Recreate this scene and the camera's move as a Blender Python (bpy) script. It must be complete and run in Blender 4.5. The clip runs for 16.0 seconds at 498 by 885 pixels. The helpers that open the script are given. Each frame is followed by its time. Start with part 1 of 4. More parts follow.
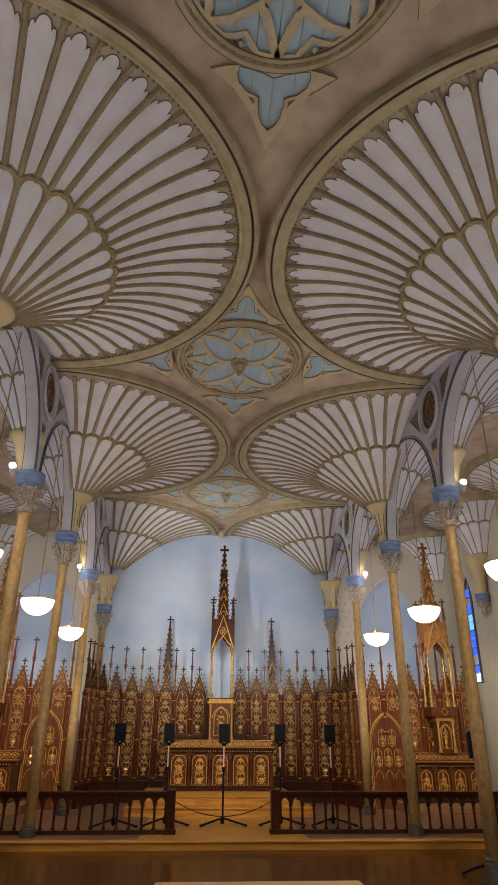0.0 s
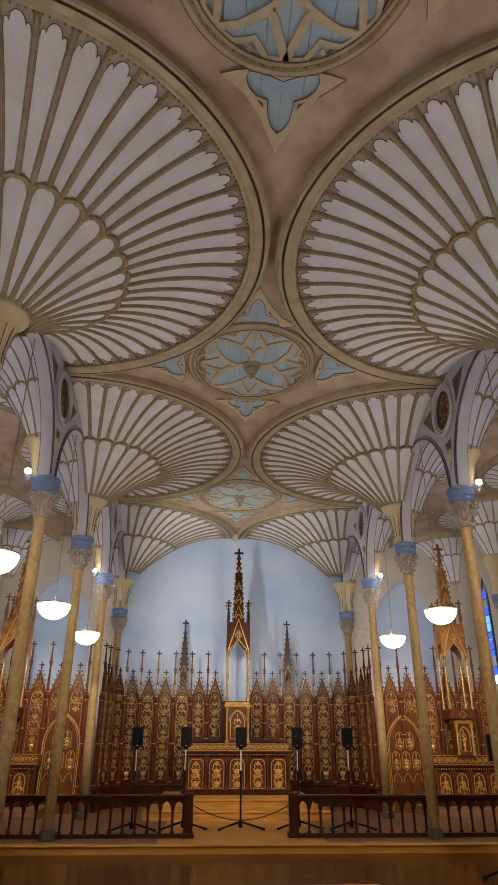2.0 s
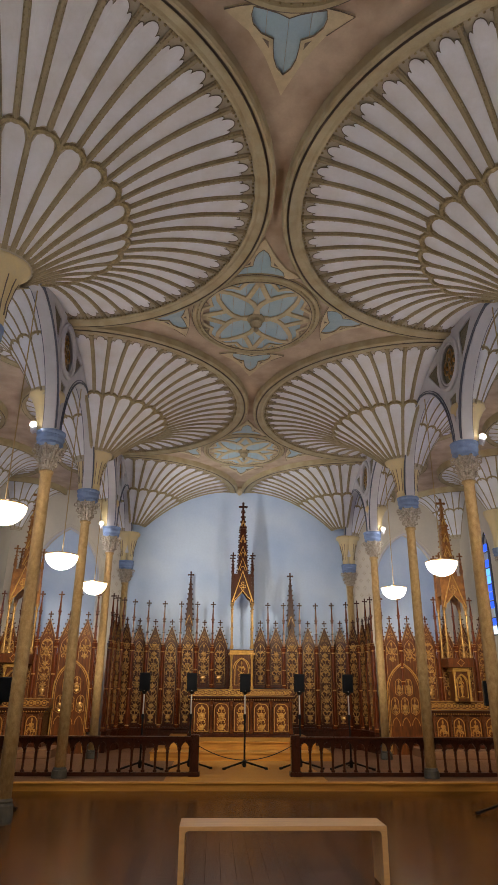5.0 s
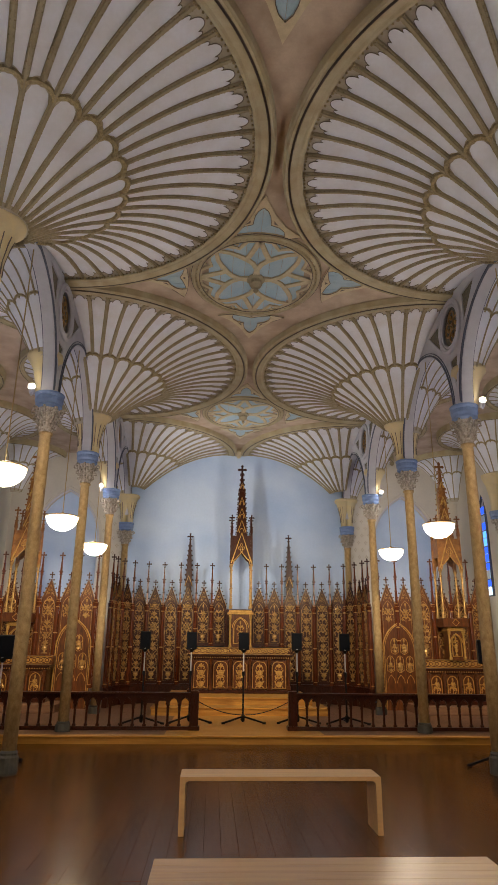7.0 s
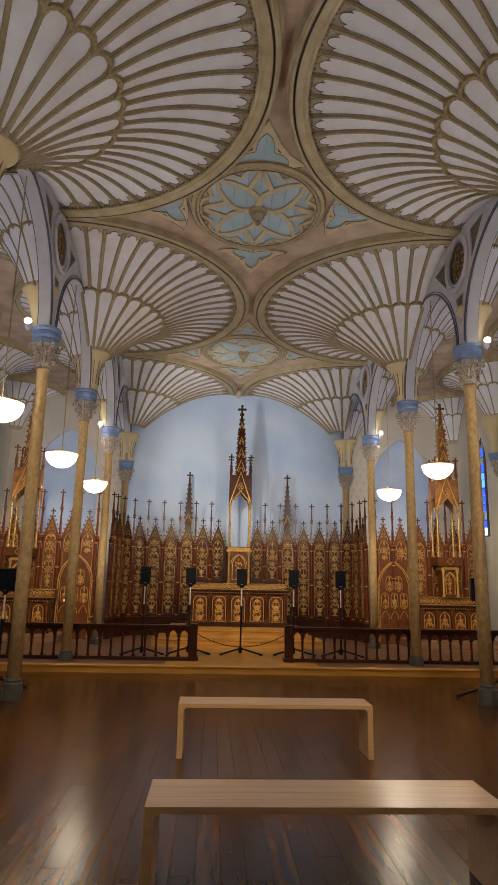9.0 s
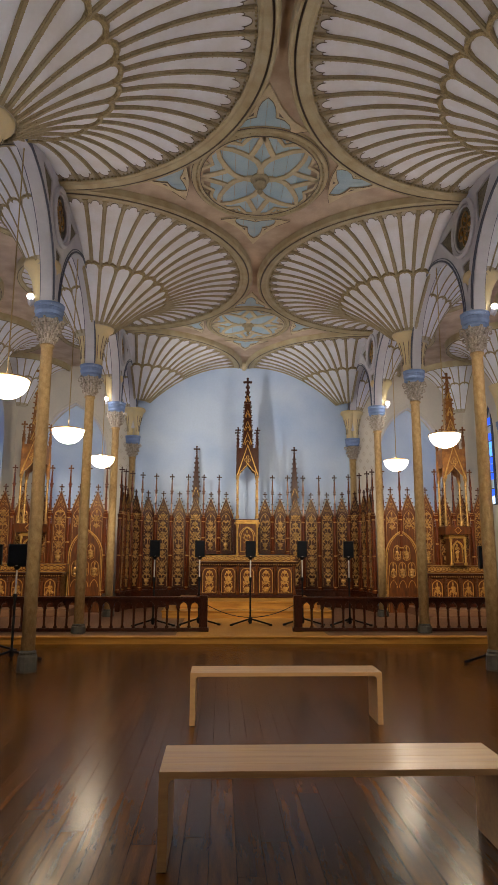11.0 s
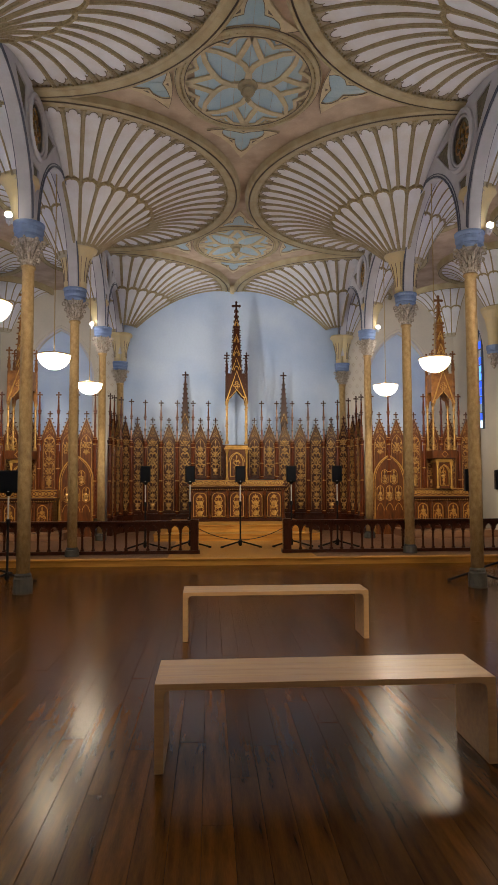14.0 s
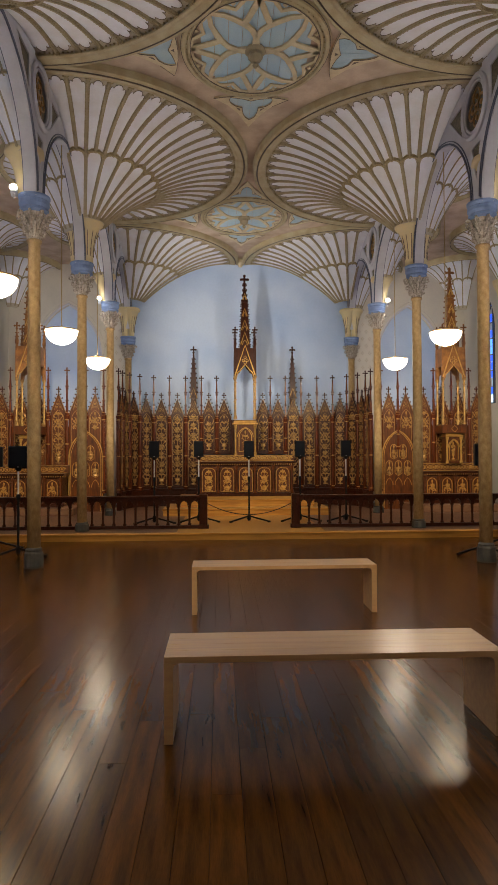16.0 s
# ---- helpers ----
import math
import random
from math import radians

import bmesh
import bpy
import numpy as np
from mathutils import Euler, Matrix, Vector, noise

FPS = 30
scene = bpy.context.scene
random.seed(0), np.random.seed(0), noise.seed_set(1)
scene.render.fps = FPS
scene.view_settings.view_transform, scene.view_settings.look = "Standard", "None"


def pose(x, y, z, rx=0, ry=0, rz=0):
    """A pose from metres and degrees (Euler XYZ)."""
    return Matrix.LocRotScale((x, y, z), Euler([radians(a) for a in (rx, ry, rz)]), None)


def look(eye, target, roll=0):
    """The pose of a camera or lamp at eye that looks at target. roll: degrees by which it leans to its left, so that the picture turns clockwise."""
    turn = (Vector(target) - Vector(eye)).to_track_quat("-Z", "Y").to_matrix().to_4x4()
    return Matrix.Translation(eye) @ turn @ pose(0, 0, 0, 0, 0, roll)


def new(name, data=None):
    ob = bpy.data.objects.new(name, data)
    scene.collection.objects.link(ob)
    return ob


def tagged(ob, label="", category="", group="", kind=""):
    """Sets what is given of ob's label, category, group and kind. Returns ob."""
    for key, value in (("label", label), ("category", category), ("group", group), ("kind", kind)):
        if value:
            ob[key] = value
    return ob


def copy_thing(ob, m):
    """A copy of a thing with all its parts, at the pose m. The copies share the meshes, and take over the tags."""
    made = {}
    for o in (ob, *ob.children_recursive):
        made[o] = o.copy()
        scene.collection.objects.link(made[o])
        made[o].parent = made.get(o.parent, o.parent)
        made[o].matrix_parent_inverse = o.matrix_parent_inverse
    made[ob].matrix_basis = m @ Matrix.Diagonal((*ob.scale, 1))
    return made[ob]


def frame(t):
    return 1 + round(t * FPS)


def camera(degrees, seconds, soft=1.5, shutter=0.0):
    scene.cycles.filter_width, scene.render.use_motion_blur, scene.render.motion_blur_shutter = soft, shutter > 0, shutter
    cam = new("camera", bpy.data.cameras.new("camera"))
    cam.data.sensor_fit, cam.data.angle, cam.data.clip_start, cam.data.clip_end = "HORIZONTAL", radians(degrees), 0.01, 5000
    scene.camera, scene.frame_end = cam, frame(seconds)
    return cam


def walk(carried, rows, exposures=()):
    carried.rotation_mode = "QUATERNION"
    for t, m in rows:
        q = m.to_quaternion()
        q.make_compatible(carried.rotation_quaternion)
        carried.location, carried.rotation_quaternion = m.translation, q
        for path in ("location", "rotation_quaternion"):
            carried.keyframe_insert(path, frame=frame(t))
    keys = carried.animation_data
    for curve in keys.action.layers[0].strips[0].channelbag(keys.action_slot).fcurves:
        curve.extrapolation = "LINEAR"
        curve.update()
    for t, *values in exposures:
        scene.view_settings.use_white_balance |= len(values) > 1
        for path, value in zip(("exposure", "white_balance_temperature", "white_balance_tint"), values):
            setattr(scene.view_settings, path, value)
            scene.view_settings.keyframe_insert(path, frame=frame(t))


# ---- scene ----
cam = camera(43.2, 16.0, soft=1.0)
PATH = [
    (0, (-0.599, -0.586, 1.571), (-0.456, 1.221, 2.416), 0.4),
    (0.5, (-0.61, -0.601, 1.575), (-0.468, 1.206, 2.42), 0.0),
    (1, (-0.611, -0.601, 1.564), (-0.475, 1.205, 2.411), 0.1),
    (1.5, (-0.613, -0.576, 1.568), (-0.503, 1.232, 2.414), 0.1),
    (2, (-0.611, -0.59, 1.566), (-0.508, 1.215, 2.419), 0.2),
    (2.5, (-0.61, -0.613, 1.558), (-0.515, 1.195, 2.409), 0.2),
    (3, (-0.613, -0.615, 1.551), (-0.53, 1.211, 2.365), 0.3),
    (3.5, (-0.603, -0.607, 1.537), (-0.524, 1.231, 2.32), 0.3),
    (4, (-0.608, -0.599, 1.537), (-0.52, 1.246, 2.303), 0.5),
    (6.5, (-0.611, -0.594, 1.53), (-0.514, 1.295, 2.177), 0.5),
    (7, (-0.613, -0.584, 1.524), (-0.514, 1.317, 2.139), 0.6),
    (7.5, (-0.612, -0.557, 1.522), (-0.518, 1.363, 2.075), 0.4),
    (8, (-0.61, -0.544, 1.52), (-0.519, 1.388, 2.032), 0.8),
    (8.5, (-0.601, -0.533, 1.528), (-0.501, 1.407, 1.999), 1.6),
    (9, (-0.602, -0.518, 1.514), (-0.498, 1.431, 1.947), 1.2),
    (11.5, (-0.601, -0.506, 1.505), (-0.512, 1.465, 1.826), 0.1),
    (12, (-0.602, -0.5, 1.504), (-0.498, 1.477, 1.786), 0.0),
    (12.5, (-0.605, -0.486, 1.492), (-0.5, 1.496, 1.728), -0.1),
    (13, (-0.604, -0.488, 1.497), (-0.498, 1.5, 1.677), -0.1),
    (13.5, (-0.601, -0.477, 1.493), (-0.478, 1.514, 1.634), -0.2),
    (14, (-0.604, -0.473, 1.495), (-0.482, 1.52, 1.612), -0.2),
    (14.5, (-0.6, -0.461, 1.489), (-0.48, 1.533, 1.584), -0.4),
    (15, (-0.601, -0.452, 1.49), (-0.484, 1.543, 1.555), -0.2),
    (15.5, (-0.595, -0.454, 1.494), (-0.49, 1.542, 1.542), -0.3),
    (16, (-0.598, -0.452, 1.495), (-0.504, 1.545, 1.533), -0.3),
]
walk(cam, [(t, look(eye, target, roll)) for t, eye, target, roll in PATH])

# ---- world and light ----
world = bpy.data.worlds.new("world")
scene.world = world
world.use_nodes = True
sky = world.node_tree.nodes.new("ShaderNodeTexSky")
sky.sky_type, sky.sun_disc, sky.sun_elevation, sky.sun_rotation = "NISHITA", False, radians(35), radians(120)
world.node_tree.links.new(sky.outputs[0], world.node_tree.nodes["Background"].inputs[0])
world.node_tree.nodes["Background"].inputs[1].default_value = 0.1
scene.view_settings.exposure = 0.0

PENDANT_W, ALTAR_W, SIDE_W, WASH_W, NAVE_W, WINDOW_W = 46.0, 640.0, 1400.0, 420.0, 430.0, 2.0
WARM, COOL, MILD, AMBER = (1.0, 0.89, 0.8), (0.6, 0.76, 1.0), (1.0, 0.93, 0.86), (1.0, 0.83, 0.62)

# plan: nave axis x = 0, altar wall at y = 16.95
W = 3.08
BAY = 2.95
MAJOR = [-0.75, 5.15, 11.05, 16.95]
MINOR = [2.2, 8.1, 14.0]
WALL_Y = 16.95
BACK_Y = -8.0
SIDE_X = 6.3
CEIL = 6.885
AISLE_CEIL = 6.72


def point_lamp(name, place, watts, colour, radius):
    d = bpy.data.lights.new(name, "POINT")
    d.energy, d.color, d.shadow_soft_size = watts, colour, radius
    ob = new(name, d)
    ob.location = place
    return ob


def spot_lamp(name, eye, target, watts, colour, cone, radius=0.05, blend=0.6):
    d = bpy.data.lights.new(name, "SPOT")
    d.energy, d.color, d.spot_size, d.spot_blend, d.shadow_soft_size = watts, colour, radians(cone), blend, radius
    ob = new(name, d)
    ob.matrix_world = look(eye, target)
    return ob


def area_lamp(name, eye, target, sx, sy, watts, colour):
    d = bpy.data.lights.new(name, "AREA")
    d.shape, d.size, d.size_y, d.energy, d.color = "RECTANGLE", sx, sy, watts, colour
    ob = new(name, d)
    ob.matrix_world = look(eye, target)
    return ob


# ---- materials ----
def mat(name, colour, rough=0.6, metal=0.0, vary=0.25, scale=6.0, fine=60.0, bump=0.15, tint=None, stretch=(1, 1, 1), island=0.0, coat=0.0, rand=0.0, dist=0.004, spec=0.5, amber=(1.0, 1.0, 1.0)):
    m = bpy.data.materials.new(name)
    m.use_nodes = True
    nt = m.node_tree
    b = nt.nodes["Principled BSDF"]
    b.inputs["Roughness"].default_value, b.inputs["Metallic"].default_value = rough, metal
    b.inputs["Coat Weight"].default_value = coat
    b.inputs["Specular IOR Level"].default_value = spec
    b.inputs["Specular Tint"].default_value = (*amber, 1)
    b.inputs["Coat Roughness"].default_value = 0.2
    co = nt.nodes.new("ShaderNodeTexCoord")
    mp = nt.nodes.new("ShaderNodeMapping")
    mp.inputs["Scale"].default_value = stretch
    nt.links.new(co.outputs["Object"], mp.inputs[0])

    def tex(s, d):
        n = nt.nodes.new("ShaderNodeTexNoise")
        n.inputs["Scale"].default_value, n.inputs["Detail"].default_value = s, d
        nt.links.new(mp.outputs[0], n.inputs["Vector"])
        return n

    big, small = tex(scale, 5), tex(fine, 4)
    mixn = nt.nodes.new("ShaderNodeMix")
    mixn.data_type = "RGBA"
    other = tint or tuple(c * (1 - vary) for c in colour)
    mixn.inputs[6].default_value, mixn.inputs[7].default_value = (*colour, 1), (*other, 1)
    ramp = nt.nodes.new("ShaderNodeMapRange")
    ramp.inputs[1].default_value, ramp.inputs[2].default_value = 0.35, 0.7
    nt.links.new(big.outputs[0], ramp.inputs[0])
    nt.links.new(ramp.outputs[0], mixn.inputs[0])
    mul = nt.nodes.new("ShaderNodeMix")
    mul.data_type, mul.blend_type = "RGBA", "MULTIPLY"
    mul.inputs[0].default_value = vary
    nt.links.new(mixn.outputs[2], mul.inputs[6])
    nt.links.new(small.outputs[0], mul.inputs[7])
    last = mul.outputs[2]
    if rand or island:
        hsv = nt.nodes.new("ShaderNodeHueSaturation")
        mr = nt.nodes.new("ShaderNodeMapRange")
        amount = rand or island
        mr.inputs[3].default_value, mr.inputs[4].default_value = 1 - amount, 1 + amount
        if rand:
            src = nt.nodes.new("ShaderNodeObjectInfo").outputs["Random"]
        else:
            src = nt.nodes.new("ShaderNodeNewGeometry").outputs["Random Per Island"]
        nt.links.new(src, mr.inputs[0])
        nt.links.new(mr.outputs[0], hsv.inputs["Value"])
        nt.links.new(last, hsv.inputs["Color"])
        last = hsv.outputs[0]
    nt.links.new(last, b.inputs["Base Color"])
    rr = nt.nodes.new("ShaderNodeMapRange")
    rr.inputs[3].default_value, rr.inputs[4].default_value = max(0.03, rough * 0.8), min(1, rough * 1.25)
    nt.links.new(small.outputs[0], rr.inputs[0])
    nt.links.new(rr.outputs[0], b.inputs["Roughness"])
    if bump:
        bp = nt.nodes.new("ShaderNodeBump")
        bp.inputs["Strength"].default_value, bp.inputs["Distance"].default_value = bump, dist
        nt.links.new(small.outputs[0], bp.inputs["Height"])
        nt.links.new(bp.outputs[0], b.inputs["Normal"])
    return m


def glow(name, colour, strength):
    m = bpy.data.materials.new(name)
    m.use_nodes = True
    b = m.node_tree.nodes["Principled BSDF"]
    b.inputs["Base Color"].default_value = (*colour, 1)
    b.inputs["Emission Color"].default_value = (*colour, 1)
    b.inputs["Emission Strength"].default_value = strength
    return m


PANEL = mat("vault_white", (0.76, 0.78, 0.86), 0.6, vary=0.12, scale=3, fine=25, tint=(0.68, 0.67, 0.7), bump=0.08)
RIB = mat("vault_rib", (0.41, 0.34, 0.21), 0.6, vary=0.3, scale=8, fine=70, tint=(0.31, 0.245, 0.14), bump=0.2)
BEAD = mat("vault_gilt_edge", (0.56, 0.44, 0.22), 0.5, vary=0.7, scale=30, fine=110, bump=0.3, tint=(0.3, 0.22, 0.1))
RIM = mat("vault_rim", (0.48, 0.415, 0.26), 0.55, vary=0.25, scale=5, fine=60, tint=(0.38, 0.3, 0.16))
GROUND = mat("vault_ground", (0.5, 0.44, 0.34), 0.6, vary=0.25, scale=5, fine=60, tint=(0.43, 0.37, 0.28))
CEILING = mat("ceiling_cream", (0.57, 0.45, 0.35), 0.65, vary=0.2, scale=3, fine=40, tint=(0.38, 0.28, 0.2))
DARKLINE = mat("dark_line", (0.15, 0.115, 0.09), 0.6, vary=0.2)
BLUE = mat("blue_board", (0.37, 0.54, 0.68), 0.6, vary=0.25, scale=4, fine=50, tint=(0.46, 0.6, 0.68), rand=0.08)
TRACERY = mat("tracery_cream", (0.64, 0.54, 0.35), 0.55, vary=0.2, scale=12, fine=60)
GILT = mat("gilt", (0.78, 0.46, 0.12), 0.34, metal=0.65, vary=0.45, scale=14, fine=90, tint=(0.5, 0.28, 0.07), bump=0.25)
GILT_DULL = mat("gilt_dull", (0.66, 0.39, 0.115), 0.36, metal=0.6, vary=0.5, scale=12, fine=90, tint=(0.3, 0.17, 0.06), bump=0.3)
WALNUT = mat("walnut", (0.068, 0.015, 0.0045), 0.28, vary=0.5, scale=5, fine=40, tint=(0.03, 0.008, 0.003), stretch=(6, 6, 0.7), bump=0.15, spec=0.28)
CARVED = mat("carved_wood", (0.18, 0.052, 0.009), 0.3, vary=0.5, scale=5, fine=40, tint=(0.055, 0.015, 0.004), stretch=(5, 5, 0.8), bump=0.15, spec=0.4)
# dimmer brown than the oak, standing for shade behind the rail
PLATFORM_DIM = mat("platform_boards_dim", (0.25, 0.13, 0.065), 0.4, vary=0.35, scale=3, fine=40, tint=(0.18, 0.085, 0.045), stretch=(0.6, 8, 8), bump=0.08, rand=0.12, spec=0.3)
GOLDWOOD = mat("gilded_wood", (0.4, 0.17, 0.04), 0.34, metal=0.25, vary=0.5, scale=9, fine=60, tint=(0.16, 0.055, 0.014), bump=0.2)
POLISHED = mat("polished_mahogany", (0.17, 0.04, 0.01), 0.22, vary=0.4, scale=6, fine=50, tint=(0.07, 0.016, 0.005), stretch=(5, 5, 0.7), bump=0.08, spec=0.5)
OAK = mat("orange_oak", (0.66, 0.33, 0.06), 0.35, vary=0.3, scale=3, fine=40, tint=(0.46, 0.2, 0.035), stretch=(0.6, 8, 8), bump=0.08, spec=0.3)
FLOORWOOD = mat("floor_wood", (0.145, 0.05, 0.006), 0.2, vary=0.55, scale=2.2, fine=26, tint=(0.05, 0.018, 0.003), stretch=(9, 0.8, 9), bump=0.035, rand=0.34, spec=0.17, dist=0.002, amber=(1.0, 0.74, 0.44))
FLOORREST = mat("floor_wood_rest", (0.145, 0.05, 0.006), 0.2, vary=0.55, scale=2.2, fine=26, tint=(0.05, 0.018, 0.003), stretch=(9, 0.8, 9), bump=0.035, island=0.34, spec=0.17, dist=0.002, amber=(1.0, 0.74, 0.44))
JOINT = mat("floor_joint", (0.05, 0.022, 0.008), 0.7, vary=0.2)
BENCHWOOD = mat("bench_maple", (0.62, 0.39, 0.17), 0.32, vary=0.2, scale=2.5, fine=30, tint=(0.5, 0.29, 0.14), stretch=(0.7, 10, 10), bump=0.05, island=0.1, coat=0.25)
SHAFT = mat("shaft_marbled", (0.62, 0.43, 0.19), 0.55, vary=0.55, scale=22, fine=110, tint=(0.42, 0.26, 0.1), bump=0.15, stretch=(1, 1, 0.6))
BASE = mat("base_grey", (0.1, 0.092, 0.07), 0.6, vary=0.4, scale=10, fine=60)
BLUEPAINT = mat("capital_blue", (0.19, 0.28, 0.5), 0.55, vary=0.25, scale=10, fine=60)
FOLIAGE = mat("capital_leaf", (0.64, 0.57, 0.48), 0.45, metal=0.15, vary=0.5, scale=25, fine=80, tint=(0.26, 0.2, 0.14))
WHITE = mat("arcade_white", (0.55, 0.55, 0.6), 0.55, vary=0.12, scale=4, fine=40)
BLUELINE = mat("arcade_blue_line", (0.1, 0.115, 0.17), 0.55, vary=0.2)
YELLOW = mat("corbel_yellow", (0.66, 0.53, 0.28), 0.55, vary=0.15, scale=8, fine=50, tint=(0.6, 0.5, 0.3))
# broad deeper blue blotches stand in for shadows cast on the wall
WALLBLUE = mat("wall_blue", (0.52, 0.62, 0.77), 0.75, vary=0.14, scale=0.8, fine=18, tint=(0.38, 0.5, 0.72), bump=0.05)
WALLCREAM = mat("wall_cream", (0.6, 0.55, 0.46), 0.75, vary=0.15, scale=2, fine=30, tint=(0.54, 0.5, 0.43))
STENCIL = mat("wall_stencil", (0.5, 0.44, 0.34), 0.75, vary=0.2)
BLACK = mat("black_plastic", (0.006, 0.0065, 0.008), 0.5, vary=0.2, bump=0.05, spec=0.2)
GRILLE = mat("speaker_cloth", (0.008, 0.01, 0.014), 0.8, vary=0.3, fine=300, bump=0.3, spec=0.15)
CHROME = mat("chrome", (0.75, 0.75, 0.74), 0.35, metal=0.55, vary=0.1, bump=0)
BRASS = mat("brass", (0.55, 0.4, 0.2), 0.35, metal=0.9, vary=0.2, bump=0)
BOWL = glow("lamp_glass", (1.0, 0.83, 0.6), 27.0)
BOWLWHITE = mat("lamp_glow_shield", (0.8, 0.78, 0.74), 0.5, vary=0.05, bump=0)
BULB = glow("bulb", (1.0, 0.93, 0.8), 26.0)
GLASSES = [glow("glass_deep_blue", (0.02, 0.09, 0.75), 1.6), glow("glass_pale", (0.55, 0.75, 1.0), 2.2), glow("glass_sky", (0.1, 0.35, 1.0), 1.8)]
LEAD = mat("window_lead", (0.05, 0.05, 0.055), 0.6, vary=0.2)


# ---- mesh helpers ----
def part(name, bm, material, parent=None, label="", m=None, smooth=False):
    me = bpy.data.meshes.new(name)
    bmesh.ops.recalc_face_normals(bm, faces=bm.faces)
    bm.to_mesh(me)
    bm.free()
    for mm in (material if isinstance(material, (list, tuple)) else [material]):
        me.materials.append(mm)
    if smooth:
        for p in me.polygons:
            p.use_smooth = True
    ob = new(name, me)
    ob.parent = parent
    if m is not None:
        ob.matrix_basis = m
    if label:
        ob["label"] = label
    return ob


def again(ob, parent, m):
    """The same mesh once more, as a part of another parent or place."""
    o = ob.copy()
    scene.collection.objects.link(o)
    o.parent, o.matrix_basis = parent, m
    return o


def box(bm, x0, x1, y0, y1, z0, z1, bevel=0.0, mi=0):
    vs = [bm.verts.new((x, y, z)) for x in (x0, x1) for y in (y0, y1) for z in (z0, z1)]
    fs = [bm.faces.new([vs[i] for i in q]) for q in ((0, 1, 3, 2), (4, 6, 7, 5), (0, 4, 5, 1), (2, 3, 7, 6), (0, 2, 6, 4), (1, 5, 7, 3))]
    for f in fs:
        f.material_index = mi
    if bevel:
        es = list({e for f in fs for e in f.edges})
        bmesh.ops.bevel(bm, geom=es, offset=bevel, segments=1, affect="EDGES")
    return bm


def lathe(bm, prof, n=16, c=(0, 0), a0=0.0, a1=2 * math.pi, sx=1.0):
    full = abs(a1 - a0 - 2 * math.pi) < 1e-6
    cols = n if full else n + 1
    rings = []
    for i in range(cols):
        a = a0 + (a1 - a0) * i / n
        rings.append([bm.verts.new((c[0] + sx * r * math.cos(a), c[1] + r * math.sin(a), z)) for r, z in prof])
    for i in range(n):
        p, q = rings[i], rings[(i + 1) % cols]
        for j in range(len(prof) - 1):
            bm.faces.new((p[j], q[j], q[j + 1], p[j + 1]))
    if full:
        for j in (0, len(prof) - 1):
            if prof[j][0] > 1e-4:
                bm.faces.new([r[j] for r in rings])
    return bm


def tube(bm, pts, r, n=4, closed=False, up=(0, 0, 1), flat=1.0, caps=True):
    """A bar of n sides along pts; r may be a list. flat squeezes it along up."""
    pts = [Vector(p) for p in pts]
    rs = r if isinstance(r, (list, tuple)) else [r] * len(pts)
    rings = []
    k = len(pts)
    for i, p in enumerate(pts):
        a = pts[(i - 1) % k] if (closed or i > 0) else p
        b = pts[(i + 1) % k] if (closed or i < k - 1) else p
        d = (b - a).normalized()
        u = Vector(up)
        s = d.cross(u)
        if s.length < 1e-4:
            s = d.cross(Vector((0, 1, 0.01)))
        s.normalize()
        t = s.cross(d).normalized()
        rings.append([bm.verts.new(p + s * (rs[i] * math.cos(2 * math.pi * (j + 0.5) / n)) + t * (flat * rs[i] * math.sin(2 * math.pi * (j + 0.5) / n))) for j in range(n)])
    for i in range(k if closed else k - 1):
        p, q = rings[i], rings[(i + 1) % k]
        for j in range(n):
            bm.faces.new((p[j], p[(j + 1) % n], q[(j + 1) % n], q[j]))
    if not closed and caps:
        bm.faces.new(rings[0])
        bm.faces.new(rings[-1][::-1])
    return bm


def blob(bm, c, rx, ry, rz, n=6, m=4, tilt=0.0):
    """A small rounded lobe; tilt turns it in the x-z plane."""
    ct, st = math.cos(tilt), math.sin(tilt)

    def at(x, y, z):
        return bm.verts.new((c[0] + x * ct - z * st, c[1] + y, c[2] + x * st + z * ct))

    top, bot = at(0, 0, rz), at(0, 0, -rz)
    rings = [[at(rx * math.sin(math.pi * i / m) * math.cos(2 * math.pi * j / n), ry * math.sin(math.pi * i / m) * math.sin(2 * math.pi * j / n), rz * math.cos(math.pi * i / m)) for j in range(n)] for i in range(1, m)]
    for j in range(n):
        bm.faces.new((top, rings[0][j], rings[0][(j + 1) % n]))
        bm.faces.new((bot, rings[-1][(j + 1) % n], rings[-1][j]))
        for a, b in zip(rings, rings[1:]):
            bm.faces.new((a[j], b[j], b[(j + 1) % n], a[(j + 1) % n]))
    return bm


def plate(bm, loops, to3, depth, mi=0):
    """A flat plate with holes: 2D loops, the first one outside; to3(u, v, d) gives the place."""
    es, vv = [], []
    for lp in loops:
        vs = [bm.verts.new(to3(u, v, 0)) for u, v in lp]
        vv.append(vs)
        es += [bm.edges.new((vs[i], vs[(i + 1) % len(vs)])) for i in range(len(vs))]
    fs = [g for g in bmesh.ops.triangle_fill(bm, use_beauty=True, use_dissolve=False, edges=es)["geom"] if isinstance(g, bmesh.types.BMFace)]
    back = {}
    for lp, vs in zip(loops, vv):
        for (u, v), a in zip(lp, vs):
            back[a] = bm.verts.new(to3(u, v, depth))
    for f in fs:
        f.material_index = mi
        g = bm.faces.new([back[v] for v in reversed(f.verts)])
        g.material_index = mi
    for vs in vv:
        for i in range(len(vs)):
            a, b = vs[i], vs[(i + 1) % len(vs)]
            g = bm.faces.new((a, b, back[b], back[a]))
            g.material_index = mi
    return bm


